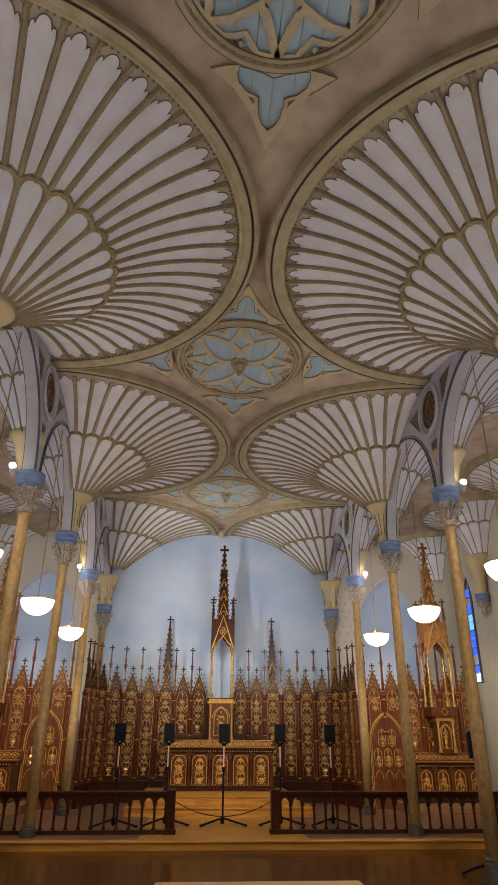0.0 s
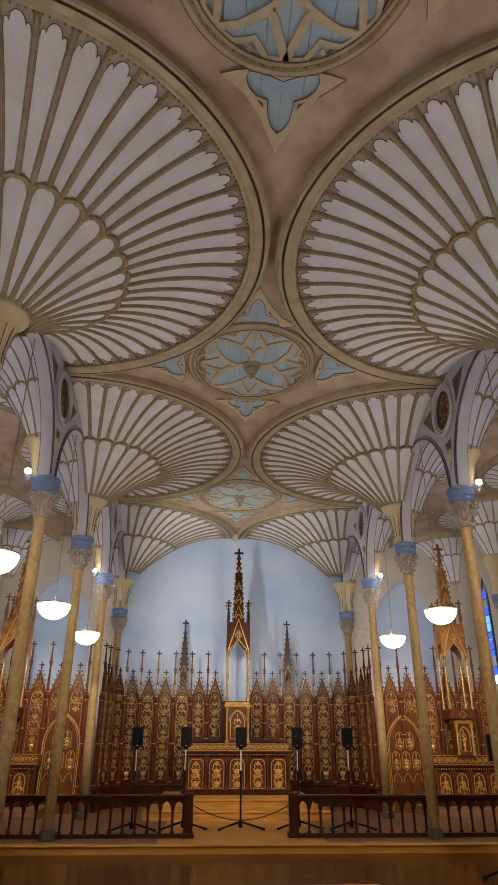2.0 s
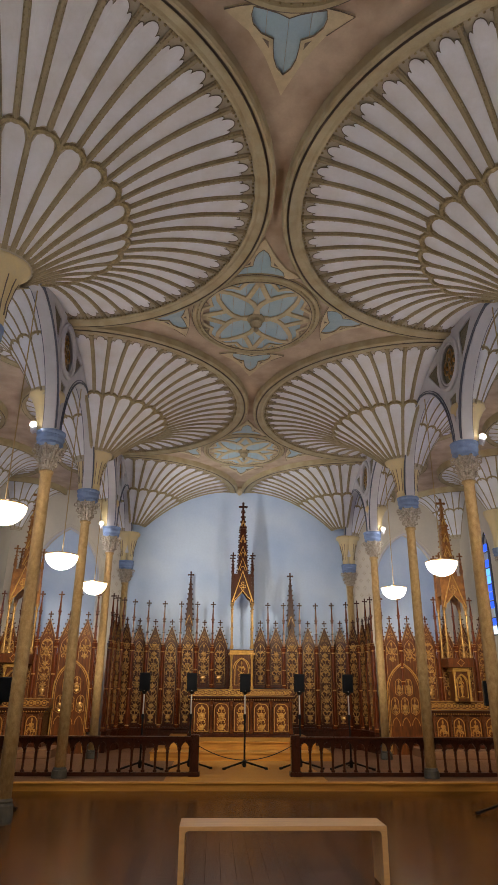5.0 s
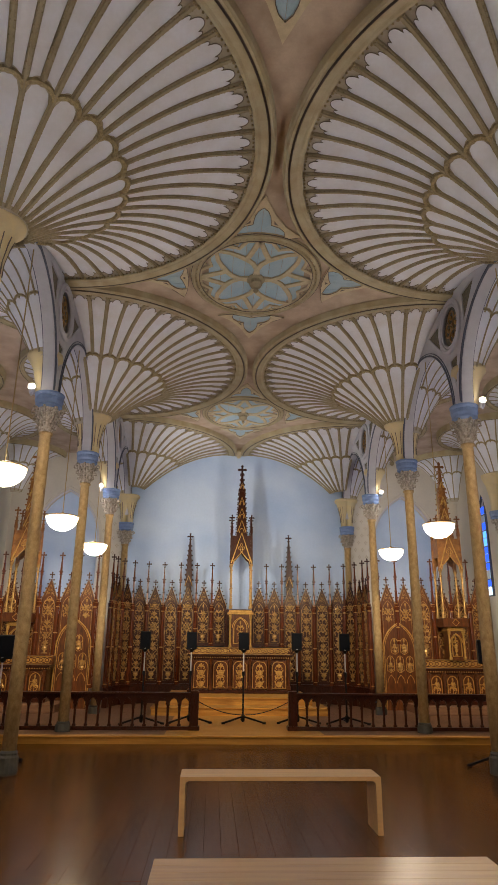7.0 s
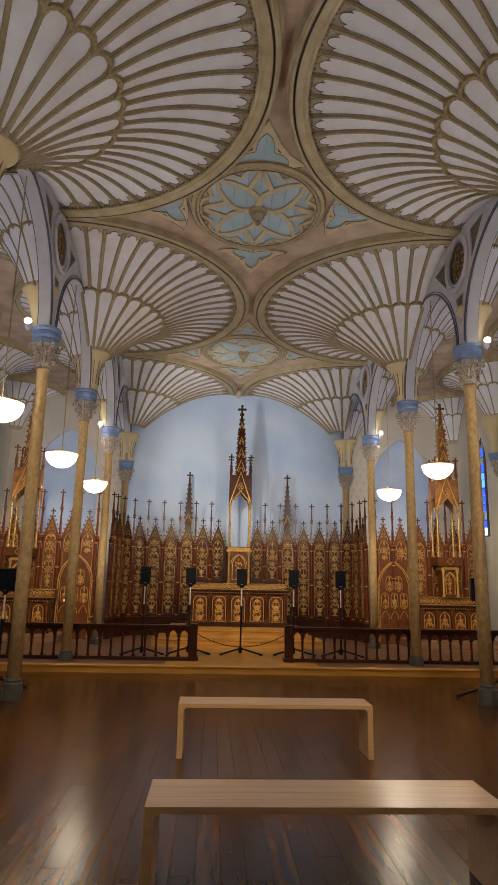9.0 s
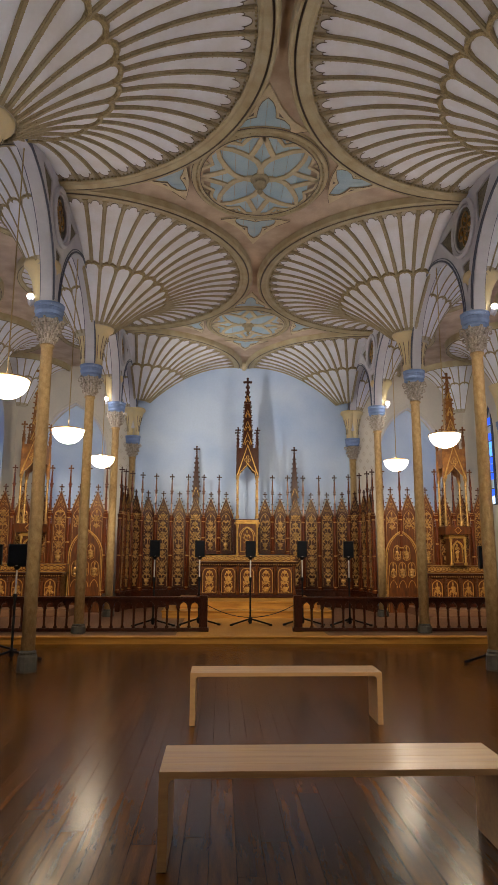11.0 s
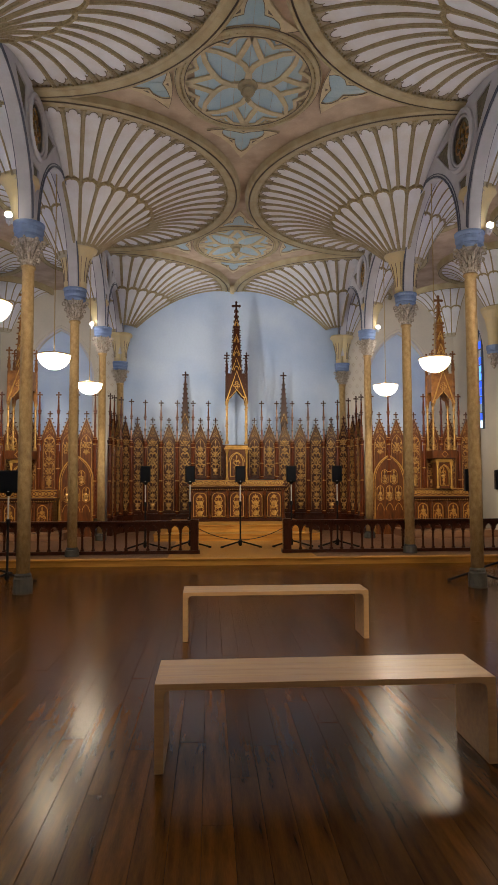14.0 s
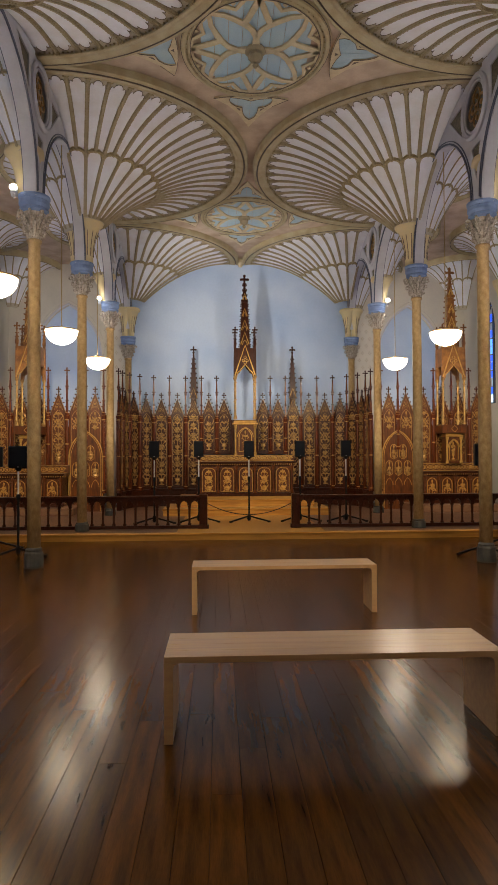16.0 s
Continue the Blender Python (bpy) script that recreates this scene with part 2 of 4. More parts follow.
def ogive(w, z0, z1, n=8):
    """A pointed arch from (-w, z0) over (0, z1) to (w, z0)."""
    h = z1 - z0
    r = (w * w + h * h) / (2 * w)
    a1 = math.asin(min(1, h / r)) if h <= r else math.pi - math.asin(min(1, h / r))
    left = [(-w + r - r * math.cos(a1 * i / n), z0 + r * math.sin(a1 * i / n)) for i in range(n + 1)]
    return left + [(-x, z) for x, z in left[-2::-1]]


def thing(name, label, category, place=(0, 0, 0), rz=0.0, group="", kind=""):
    ob = new(name)
    ob.matrix_basis = pose(*place, 0, 0, rz)
    return tagged(ob, label, category, group, kind)


# ---- the setting: floor, walls, ceiling ----
def build_floor():
    fl = thing("floor", "dark varnished hardwood plank floor of a chapel nave", "floor", kind="structure")
    bm = bmesh.new()
    box(bm, -SIDE_X, SIDE_X, BACK_Y, WALL_Y, -0.2, -0.012)
    part("joint_bed", bm, JOINT, fl)
    rng = random.Random(3)
    w, made, lengths = 0.138, {}, (1.3, 1.75, 2.2, 2.7)
    rest = bmesh.new()
    near = 0
    k = 0
    x = -SIDE_X
    while x < SIDE_X:
        y = BACK_Y - rng.random() * 2.0
        while y < 10.55:
            ln = rng.choice(lengths)
            y1 = min(y + ln, 10.6)
            inner = abs(x + 0.07) < 2.6 and y > 0.2 and y + ln < 10.6 and near < 300
            if inner:
                if ln not in made:
                    bm = bmesh.new()
                    box(bm, 0.0004, w - 0.0004, 0.001, ln - 0.001, -0.03, 0, bevel=0.0015)
                    made[ln] = part("plank", bm, FLOORWOOD, fl, m=pose(x, y, 0))
                else:
                    again(made[ln], fl, pose(x, y, rng.choice((0, 0, -0.0006))))
                near += 1
            elif y1 > y + 0.02:
                box(rest, x + 0.0004, x + w - 0.0004, max(y, BACK_Y) + 0.001, max(y1, BACK_Y + 0.05) - 0.001, -0.03, 0)
            y += ln
        x += w
    tagged(part("planks_beyond", rest, FLOORREST, fl), kind="stuff")


def build_sanctuary():
    pf = thing("sanctuary_platform", "low oak platform step before the altar with a pale worn nosing", "step", kind="structure")
    bm = bmesh.new()
    box(bm, -SIDE_X, SIDE_X, 10.6, WALL_Y, 0, 0.115)
    part("riser", bm, OAK, pf)
    bm = bmesh.new()
    box(bm, -SIDE_X, SIDE_X, 10.55, 10.72, 0.1, 0.13, bevel=0.008)
    part("nosing", bm, OAK, pf)
    # oak centre against dim side boards: the light spill is in their colour
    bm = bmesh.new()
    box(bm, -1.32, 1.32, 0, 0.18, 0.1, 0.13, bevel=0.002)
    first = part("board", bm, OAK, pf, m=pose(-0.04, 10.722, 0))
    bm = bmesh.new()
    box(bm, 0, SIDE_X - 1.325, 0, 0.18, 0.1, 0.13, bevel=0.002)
    side = part("board", bm, PLATFORM_DIM, pf, m=pose(1.285, 10.722, 0))
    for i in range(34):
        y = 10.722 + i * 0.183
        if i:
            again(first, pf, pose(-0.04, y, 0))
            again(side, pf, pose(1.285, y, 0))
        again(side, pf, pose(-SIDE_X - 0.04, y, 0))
    st = thing("altar_steps", "orange oak steps leading up to the high altar", "steps", kind="structure")
    for z0, z1, hw, y in ((0.131, 0.29, 1.85, 13.6), (0.291, 0.45, 1.6, 14.15)):
        bm = bmesh.new()
        box(bm, -hw, hw, y, 15.2 if z0 < 0.2 else 16.4, z0, z1 - 0.03)
        box(bm, -hw - 0.02, hw + 0.02, y - 0.03, 15.2 if z0 < 0.2 else 16.4, z1 - 0.03, z1, bevel=0.006)
        part("step", bm, OAK, st)


def build_walls():
    north = thing("wall_north", "pale blue plaster wall behind the high altar", "wall", kind="structure")
    bm = bmesh.new()
    box(bm, -SIDE_X - 0.4, SIDE_X + 0.4, WALL_Y, WALL_Y + 0.3, 0, 7.5)
    part("plaster", bm, WALLBLUE, north)
    for s in (-1, 1):
        # cream surround with a blind pointed arch at the end of the aisle
        arch = [(4.7 + u, v) for u, v in ogive(0.86, 4.2, 5.6)]
        outer = [(3.0, 0.2), (SIDE_X, 0.2), (SIDE_X, 6.9), (3.0, 6.9)]
        hole = [(3.84, 0.6)] + arch + [(5.56, 0.6)]
        bm = bmesh.new()
        plate(bm, [outer, hole], lambda u, v, d: (s * u, WALL_Y - 0.1 + d, v), 0.098)
        part("arch_surround", bm, WALLCREAM, north)
        for k, rr in ((0.03, 0.03), (0.12, 0.018)):
            bm = bmesh.new()
            tube(bm, [(s * (4.7 + u * (1 + k)), WALL_Y - 0.105, v + k) for u, v in [(-0.86, 2.2)] + ogive(0.86, 4.2, 5.6) + [(0.86, 2.2)]], rr, 6, up=(0, 1, 0))
            part("arch_moulding", bm, WALLCREAM if k > 0.1 else WHITE, north)
        bm = bmesh.new()
        for i in range(3):
            for j in range(9):
                z = 3.9 + j * 0.2
                x = 3.2 + i * 0.2 + (j % 2) * 0.1
                if x < 3.75:
                    for dx, dz in ((0, 0.035), (0.03, 0), (-0.03, 0), (0, -0.035)):
                        blob(bm, (s * (x + dx), WALL_Y - 0.101, z + dz), 0.02, 0.003, 0.022, 5, 3)
        tagged(part("stencil", bm, STENCIL, north), kind="stuff")
        side = thing("wall_east" if s > 0 else "wall_west", "cream plaster aisle wall with tall pointed windows", "wall", kind="structure")
        outer = [(BACK_Y, 0), (WALL_Y, 0), (WALL_Y, 7.3), (BACK_Y, 7.3)]
        loops, centres = [outer], [-5.1, -2.2, 0.7, 3.65, 6.6, 9.55, 12.5, 15.42]
        for c in centres:
            loops.append([(c - 0.5, 2.75)] + [(c + u, v) for u, v in ogive(0.5, 4.6, 5.6)] + [(c + 0.5, 2.75)])
        bm = bmesh.new()
        plate(bm, loops, lambda u, v, d: (s * (SIDE_X + d), u, v), 0.35)
        part("plaster", bm, WALLCREAM, side)
        for n_, c in enumerate(centres):
            win = thing("window_%d" % (n_ + 1 + (8 if s > 0 else 0)), "tall pointed stained glass window with deep blue and pale panes", "window", kind="structure")
            rng = random.Random(n_)
            xg = s * (SIDE_X + 0.2)
            for gi in range(3):
                bm = bmesh.new()
                for lane in (-0.42, 0.06):
                    z = 2.82
                    while z < 5.35:
                        if rng.randrange(3) == gi or (gi == 0 and rng.random() < 0.25):
                            top = min(z + 0.2, 4.6 + 0.95 * (1 - (min(abs(lane), abs(lane + 0.36)) / 0.5) ** 2))
                            if top > z:
                                box(bm, xg + gi * 0.004, xg + gi * 0.004 + 0.003, c + lane + 0.02, c + lane + 0.34, z + 0.01, top)
                        z += 0.21
                part("pane", bm, GLASSES[gi], win)
            bm = bmesh.new()
            box(bm, xg - 0.03, xg + 0.03, c - 0.035, c + 0.035, 2.75, 5.55)
            for z in np.arange(2.79, 5.4, 0.42):
                box(bm, xg - 0.012, xg + 0.012, c - 0.49, c + 0.49, z, z + 0.02)
            tube(bm, [(xg, c + u, v) for u, v in [(-0.47, 2.75)] + ogive(0.47, 4.6, 5.55) + [(0.47, 2.75)]], 0.035, 6, up=(1, 0, 0))
            part("frame", bm, LEAD, win)
    south = thing("wall_south", "plain cream plaster wall closing the nave", "wall", kind="structure")
    bm = bmesh.new()
    box(bm, -SIDE_X - 0.4, SIDE_X + 0.4, BACK_Y - 0.3, BACK_Y, 0, 7.5)
    part("plaster", bm, WALLCREAM, south)


def fan_meshes(R, z0, z1, r0, ring, n_out, a0, a1, drop=True):
    """Meshes of one fan from the angle a0 to a1: ground, panels, ribs, beads, rim; centre at the origin."""
    n_out = max(2, n_out)
    dth = (a1 - a0) / n_out

    def P(th, r, off):
        t = max(0.0, min(1.0, (r - r0) / (R - r0)))
        rr, z = r, z0 + (z1 - z0) * (1 - (1 - t) ** 2.15)
        dr, dz = R - r0, (z1 - z0) * 2.15 * (1 - t) ** 1.15
        ln = math.hypot(dr, dz) or 1
        rr, z = rr + off * dz / ln, z - off * dr / ln
        return (rr * math.cos(th), rr * math.sin(th), z)

    def strip(bm, cols):
        vs = [[bm.verts.new(p) for p in c] for c in cols]
        for a, b in zip(vs, vs[1:]):
            for i in range(len(a) - 1):
                bm.faces.new((a[i], b[i], b[i + 1], a[i + 1]))

    ground, panels, ribs, beads, rim, edges = (bmesh.new() for _ in range(6))
    rs = [r0 + (R - r0) * (1 - math.cos(math.pi / 2 * i / 14)) for i in range(15)]
    nn = n_out * 2
    strip(ground, [[P(a0 + (a1 - a0) * i / nn, r, -0.009) for r in rs] for i in range(nn + 1)])
    # outer panels with cusped ends
    half_us = ((1, 0.15), (0.97, 0.115), (0.9, 0.088), (0.78, 0.076), (0.66, 0.083), (0.585, 0.108), (0.56, 0.082), (0.5, 0.052), (0.38, 0.026), (0.2, 0.006))
    us = [-u for u, _ in half_us] + [0] + [u for u, _ in half_us[::-1]]
    lobes = [v for _, v in half_us] + [0] + [v for _, v in half_us[::-1]]
    k = R / 2.83
    ring_r = ring + 0.09 * k
    for i in range(n_out):
        mid = a0 + dth * (i + 0.5)
        cols = []
        for u, lo in zip(us, lobes):
            end = R - (0.14 if drop else 0.02) * k - lo * k
            up_ = (u - 1) / 2 if i % 2 == 0 else (u + 1) / 2
            start = ring + 0.015 * k + 0.11 * k * math.sqrt(max(0, 1 - up_ * up_))
            col = []
            for j in range(7):
                r = start + (end - start) * j / 6
                half = dth / 2 - 0.033 * k / max(r, 0.2)
                col.append(P(mid + u * half, r, 0.004))
            cols.append(col)
        strip(panels, cols)
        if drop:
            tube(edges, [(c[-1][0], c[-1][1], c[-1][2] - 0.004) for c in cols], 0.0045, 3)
    for i in range(0, n_out, 2):
        mid = a0 + dth * (i + 1)
        cols = []
        for u in (-1, -0.7, -0.35, 0, 0.35, 0.7, 1):
            end = ring - 0.05 * k + 0.11 * k * math.sqrt(max(0, 1 - u * u))
            col = []
            for j in range(8):
                r = r0 + 0.05 + (end - r0 - 0.05) * j / 7
                half = max(dth * 0.2, dth - 0.028 * k / max(r, 0.1))
                col.append(P(mid + u * half, r, 0.004))
            cols.append(col)
        strip(panels, cols)

    def rib(bm, th, ra, rb, w, off0, off1, n=10):
        L, Rr, L0, R0 = [], [], [], []
        for j in range(n + 1):
            r = ra + (rb - ra) * j / n
            h = w / max(r, 0.25)
            L0.append(P(th - h * 1.25, r, off0))
            L.append(P(th - h, r, off1))
            Rr.append(P(th + h, r, off1))
            R0.append(P(th + h * 1.25, r, off0))
        strip(bm, [L0, L, Rr, R0])

    for i in range(n_out + 1):
        th = a0 + dth * i
        ra = (r0 + 0.02) if i % 2 == 0 else ring_r - 0.03
        rib(ribs, th, ra, R - 0.05, 0.026 * k, -0.02, 0.02 * k)
        rib(ribs, th, ra, R - 0.05, 0.012 * k, 0.019 * k, 0.034 * k)
        if drop:
            for q in range(int((R - 0.12 - ra) / 0.058)):
                r = ra + 0.05 + q * 0.058
                for sg in (-1, 1):
                    blob(beads, P(th + sg * 0.02 / r, r, 0.024), 0.011, 0.011, 0.011, 4, 2)
        if drop:
            c = P(th, R - 0.1, 0.05)
            for dx in (-0.03, 0, 0.03):
                blob(beads, (c[0] + dx * math.sin(th), c[1] - dx * math.cos(th), c[2] + 0.02), 0.02, 0.02, 0.016, 5, 3)
            for q in range(5):
                e = P(th + dth * (q + 0.5) / 5, R - 0.105 * k, 0.012)
                blob(beads, e, 0.016, 0.016, 0.012, 5, 3)
    path = []
    for i in range(0, n_out, 2):
        mid = a0 + dth * (i + 1)
        for u in (-1, -0.85, -0.6, -0.3, 0, 0.3, 0.6, 0.85):
            path.append(P(mid + u * dth, ring - 0.02 * k + 0.11 * k * math.sqrt(max(0, 1 - u * u)), 0.012))
    tube(beads, path, 0.03 * k, 5, up=(0, 0, 1))
    # bead, wide flat band, dark groove, thin outer roll
    prof_rim = [(R - 0.085 * k, z1 - 0.015), (R - 0.08 * k, z1 - 0.035), (R - 0.05 * k, z1 - 0.045), (R - 0.02 * k, z1 - 0.04), (R + 0.05 * k, z1 - 0.06), (R + 0.065 * k, z1 - 0.06), (R + 0.07 * k, z1 - 0.03), (R + 0.085 * k, z1 - 0.03), (R + 0.09 * k, z1 - 0.055), (R + 0.12 * k, z1 - 0.06), (R + 0.145 * k, z1 - 0.04), (R + 0.15 * k, z1 + 0.0), (R + 0.155 * k, z1 + 0.12)]
    lathe(rim, prof_rim, n_out * 3, a0=a0, a1=a1)
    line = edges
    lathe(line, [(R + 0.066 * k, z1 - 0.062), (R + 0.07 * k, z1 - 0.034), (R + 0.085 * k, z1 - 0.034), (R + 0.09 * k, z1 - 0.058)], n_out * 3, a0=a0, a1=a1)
    return ground, panels, ribs, beads, rim, line


def fan_vault(place, meshes, label):
    fv = thing("fan_vault", label, "vault", place, kind="structure", group="fan vaults")
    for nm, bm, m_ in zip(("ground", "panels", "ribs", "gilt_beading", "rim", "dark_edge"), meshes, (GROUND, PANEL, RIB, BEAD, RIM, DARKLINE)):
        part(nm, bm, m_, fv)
    return fv


NAVE_FAN = (2.83, 5.7, 6.82, 0.33, 1.25)
AISLE_FAN = (1.33, 5.5, 6.62, 0.25, 0.66)


def build_vaults():
    lab = "white panelled fan vault with tan ribs and gilt beading"
    pi = math.pi
    for s in (-1, 1):
        lo, hi = (-pi / 2, pi / 2) if s < 0 else (pi / 2, 3 * pi / 2)
        first = fan_vault((s * (W - 0.05), MAJOR[0], 0), fan_meshes(*NAVE_FAN, 28, lo, hi), lab)
        for y in MAJOR[1:3]:
            copy_thing(first, pose(s * (W - 0.05), y, 0))
        lo2, hi2 = (-pi / 2, 0) if s < 0 else (pi, 3 * pi / 2)
        fan_vault((s * (W - 0.05), MAJOR[3], 0), fan_meshes(*NAVE_FAN, 14, lo2, hi2), lab + " against the altar wall")
        cols = sorted(MAJOR + MINOR)
        a_lo, a_hi = (pi / 2, 3 * pi / 2) if s < 0 else (-pi / 2, pi / 2)
        inner = fan_vault((s * (W + 0.05), cols[0], 0), fan_meshes(*AISLE_FAN, 16, a_lo, a_hi, False), "small white fan vault over the aisle")
        outer = fan_vault((s * SIDE_X, cols[0], 0), fan_meshes(*AISLE_FAN, 16, lo, hi, False), "small white fan vault springing from the aisle wall")
        for y in cols[1:]:
            copy_thing(inner, pose(s * (W + 0.05), y, 0))
            copy_thing(outer, pose(s * SIDE_X, y, 0))


def trefoil(blue, frames, darks, cx, cy, ang):
    """A pierced triangular board over blue planks, its long point along ang; (cx, cy) is the medallion's centre."""
    ca, sa = math.cos(ang), math.sin(ang)

    def at(z):
        return lambda u, v, d: (cx + (1.07 + u) * ca - v * sa, cy + (1.07 + u) * sa + v * ca, z + d)

    half = [(0.0, 0.31), (0.07, 0.325), (0.15, 0.305), (0.23, 0.23), (0.275, 0.12), (0.36, 0.115), (0.46, 0.1), (0.55, 0.065), (0.62, 0.0)]
    hole = [(0.085, 0.0), (0.045, 0.1), (0.02, 0.2)] + half
    hole = hole + [(u, -v) for u, v in hole[-2:0:-1]]
    rim_ = [(-0.045, 0.0), (-0.035, 0.2), (0.0, 0.42), (0.04, 0.56), (0.22, 0.34), (0.45, 0.18), (0.84, 0.0)]
    rim_ = rim_ + [(u, -v) for u, v in rim_[-2:0:-1]]
    plate(frames, [rim_, hole], at(CEIL - 0.03), 0.028)
    for q in (-1, 1):
        for board in ([(-0.02, 0.002), (0.66, 0.002), (0.4, 0.19), (-0.02, 0.19)], [(0.0, 0.195), (0.27, 0.195), (0.21, 0.332), (0.0, 0.332)]):
            plate(blue, [[(u, q * v) for u, v in board]], at(CEIL - 0.012), 0.01)
    # dark triangles and outlines drawn in as shade at the board edges
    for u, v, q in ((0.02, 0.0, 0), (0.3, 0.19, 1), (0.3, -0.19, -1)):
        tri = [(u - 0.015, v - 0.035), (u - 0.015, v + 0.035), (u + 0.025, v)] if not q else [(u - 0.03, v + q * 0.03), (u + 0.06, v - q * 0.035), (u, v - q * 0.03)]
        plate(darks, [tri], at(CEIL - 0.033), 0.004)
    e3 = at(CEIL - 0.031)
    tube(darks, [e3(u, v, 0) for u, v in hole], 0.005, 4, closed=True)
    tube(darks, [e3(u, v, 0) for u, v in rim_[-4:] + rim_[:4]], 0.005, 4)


def build_ceiling():
    ce = thing("ceiling", "flat cream nave ceiling with blue trefoil insets", "ceiling", kind="structure")
    bm = bmesh.new()
    box(bm, -W - 0.2, W + 0.2, BACK_Y, WALL_Y, CEIL, CEIL + 0.15)
    part("ground", bm, CEILING, ce)
    for s in (-1, 1):
        bm = bmesh.new()
        box(bm, *sorted((s * (W + 0.15), s * (SIDE_X + 0.3))), BACK_Y, WALL_Y, AISLE_CEIL, AISLE_CEIL + 0.15)
        part("aisle_ground", bm, CEILING, ce)
    ins, lines, darks = bmesh.new(), bmesh.new(), bmesh.new()
    for yc, cx in zip(MINOR, (-0.11, -0.1, -0.02)):
        for ang in (0, 0.5, 1, 1.5):
            trefoil(ins, lines, darks, cx, yc - 0.28, ang * math.pi)
    part("blue_trefoils", ins, BLUE, ce)
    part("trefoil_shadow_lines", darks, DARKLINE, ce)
    part("trefoil_frames", lines, TRACERY, ce)
    # round medallions
    def medallion(yc):
        md = thing("ceiling_medallion", "round blue ceiling medallion with cream star tracery and a gilt boss", "medallion", (-0.11, yc - 0.22, CEIL), group="ceiling medallions")
        x = -0.9
        while x < 0.89:
            x2 = min(x + 0.18, 0.9)
            m0 = math.sqrt(max(0.0, 0.88 ** 2 - max(abs(x), abs(x2)) ** 2)) + 0.03
            bm = bmesh.new()
            box(bm, x + 0.003, x2 - 0.003, -m0, m0, -0.02, -0.002)
            part("board", bm, BLUE, md)
            x = x2
        bm = bmesh.new()
        lathe(bm, [(0.85, -0.02), (0.865, -0.05), (0.89, -0.055), (0.91, -0.035), (0.93, -0.06), (0.97, -0.055), (0.985, -0.03), (1.0, -0.001)], 64)
        bm.faces.ensure_lookup_table()
        bmesh.ops.delete(bm, geom=[f for f in bm.faces if len(f.verts) > 4], context="FACES")
        part("ring", bm, RIM, md)
        bm = bmesh.new()
        for rr in (0.858, 0.985):
            tube(bm, [(rr * math.cos(a), rr * math.sin(a), -0.052 if rr < 0.9 else -0.034) for a in np.linspace(0, 2 * math.pi, 65)[:-1]], 0.006, 4, closed=True)
        part("dark_line", bm, DARKLINE, md)
        bm = bmesh.new()
        for i in range(60):
            a = 2 * math.pi * i / 60
            blob(bm, (0.91 * math.cos(a), 0.91 * math.sin(a), -0.045), 0.013, 0.013, 0.012, 5, 3)
        tagged(part("ring_beading", bm, BEAD, md), kind="stuff")
        for q in range(4):
            tr = bmesh.new()
            b = q * math.pi / 2

            def on(r, t, z=-0.036):
                return (0.87 * r * math.cos(b + t), 0.87 * r * math.sin(b + t), z)

            tube(tr, [on(0.12, 0), on(0.3, 0)], [0.075, 0.05], 4, flat=0.35)
            for sg in (-1, 1):
                tube(tr, [on(0.28, sg * 0.02), on(0.42, sg * 0.17), on(0.54, sg * 0.33), on(0.58, sg * 0.37)], 0.052, 4, flat=0.35)
                tube(tr, [on(0.55, sg * 0.36), on(0.66, sg * 0.2), on(0.8, sg * 0.09), on(0.98, 0)], 0.052, 4, flat=0.35)
                tube(tr, [on(0.54, sg * 0.33), on(0.68, sg * 0.5), on(0.82, sg * 0.62), on(0.99, sg * 0.785)], [0.055, 0.05, 0.045, 0.04], 4, flat=0.35)
                tube(tr, [on(0.98, sg * 0.02), on(0.975, sg * 0.2), on(0.9, sg * 0.3), on(0.84, sg * 0.39), on(0.91, sg * 0.48), on(0.975, sg * 0.58), on(0.98, sg * 0.76)], 0.035, 4, flat=0.35)
                blob(tr, on(0.95, sg * 0.39), 0.035, 0.035, 0.015, 4, 3)
            part("tracery_petal", tr, TRACERY, md)
        bm = bmesh.new()
        lathe(bm, [(0.13, -0.03), (0.14, -0.055), (0.125, -0.07), (0.09, -0.075), (0.085, -0.1), (0.1, -0.13), (0.075, -0.17), (0.035, -0.2), (0.03, -0.22), (0.04, -0.24), (0.02, -0.27), (0.001, -0.275)], 14)
        part("boss", bm, RIB, md, "dull brown carved boss")
        md.scale = (1.0, 1.06, 1)
        return md
    first = medallion(MINOR[0])
    for x, y in zip((-0.1, -0.02), MINOR[1:]):
        copy_thing(first, pose(x, y - 0.33, CEIL) @ Matrix.Diagonal((1.0, 1.06, 1, 1)))
    cb = thing("crown_boss", "small gilt boss where the vault meets the altar wall", "boss", (0, WALL_Y - 0.1, CEIL))
    bm = bmesh.new()
    lathe(bm, [(0.14, 0), (0.15, -0.06), (0.08, -0.12), (0.05, -0.2), (0.001, -0.22)], 10)
    part("boss", bm, TRACERY, cb)


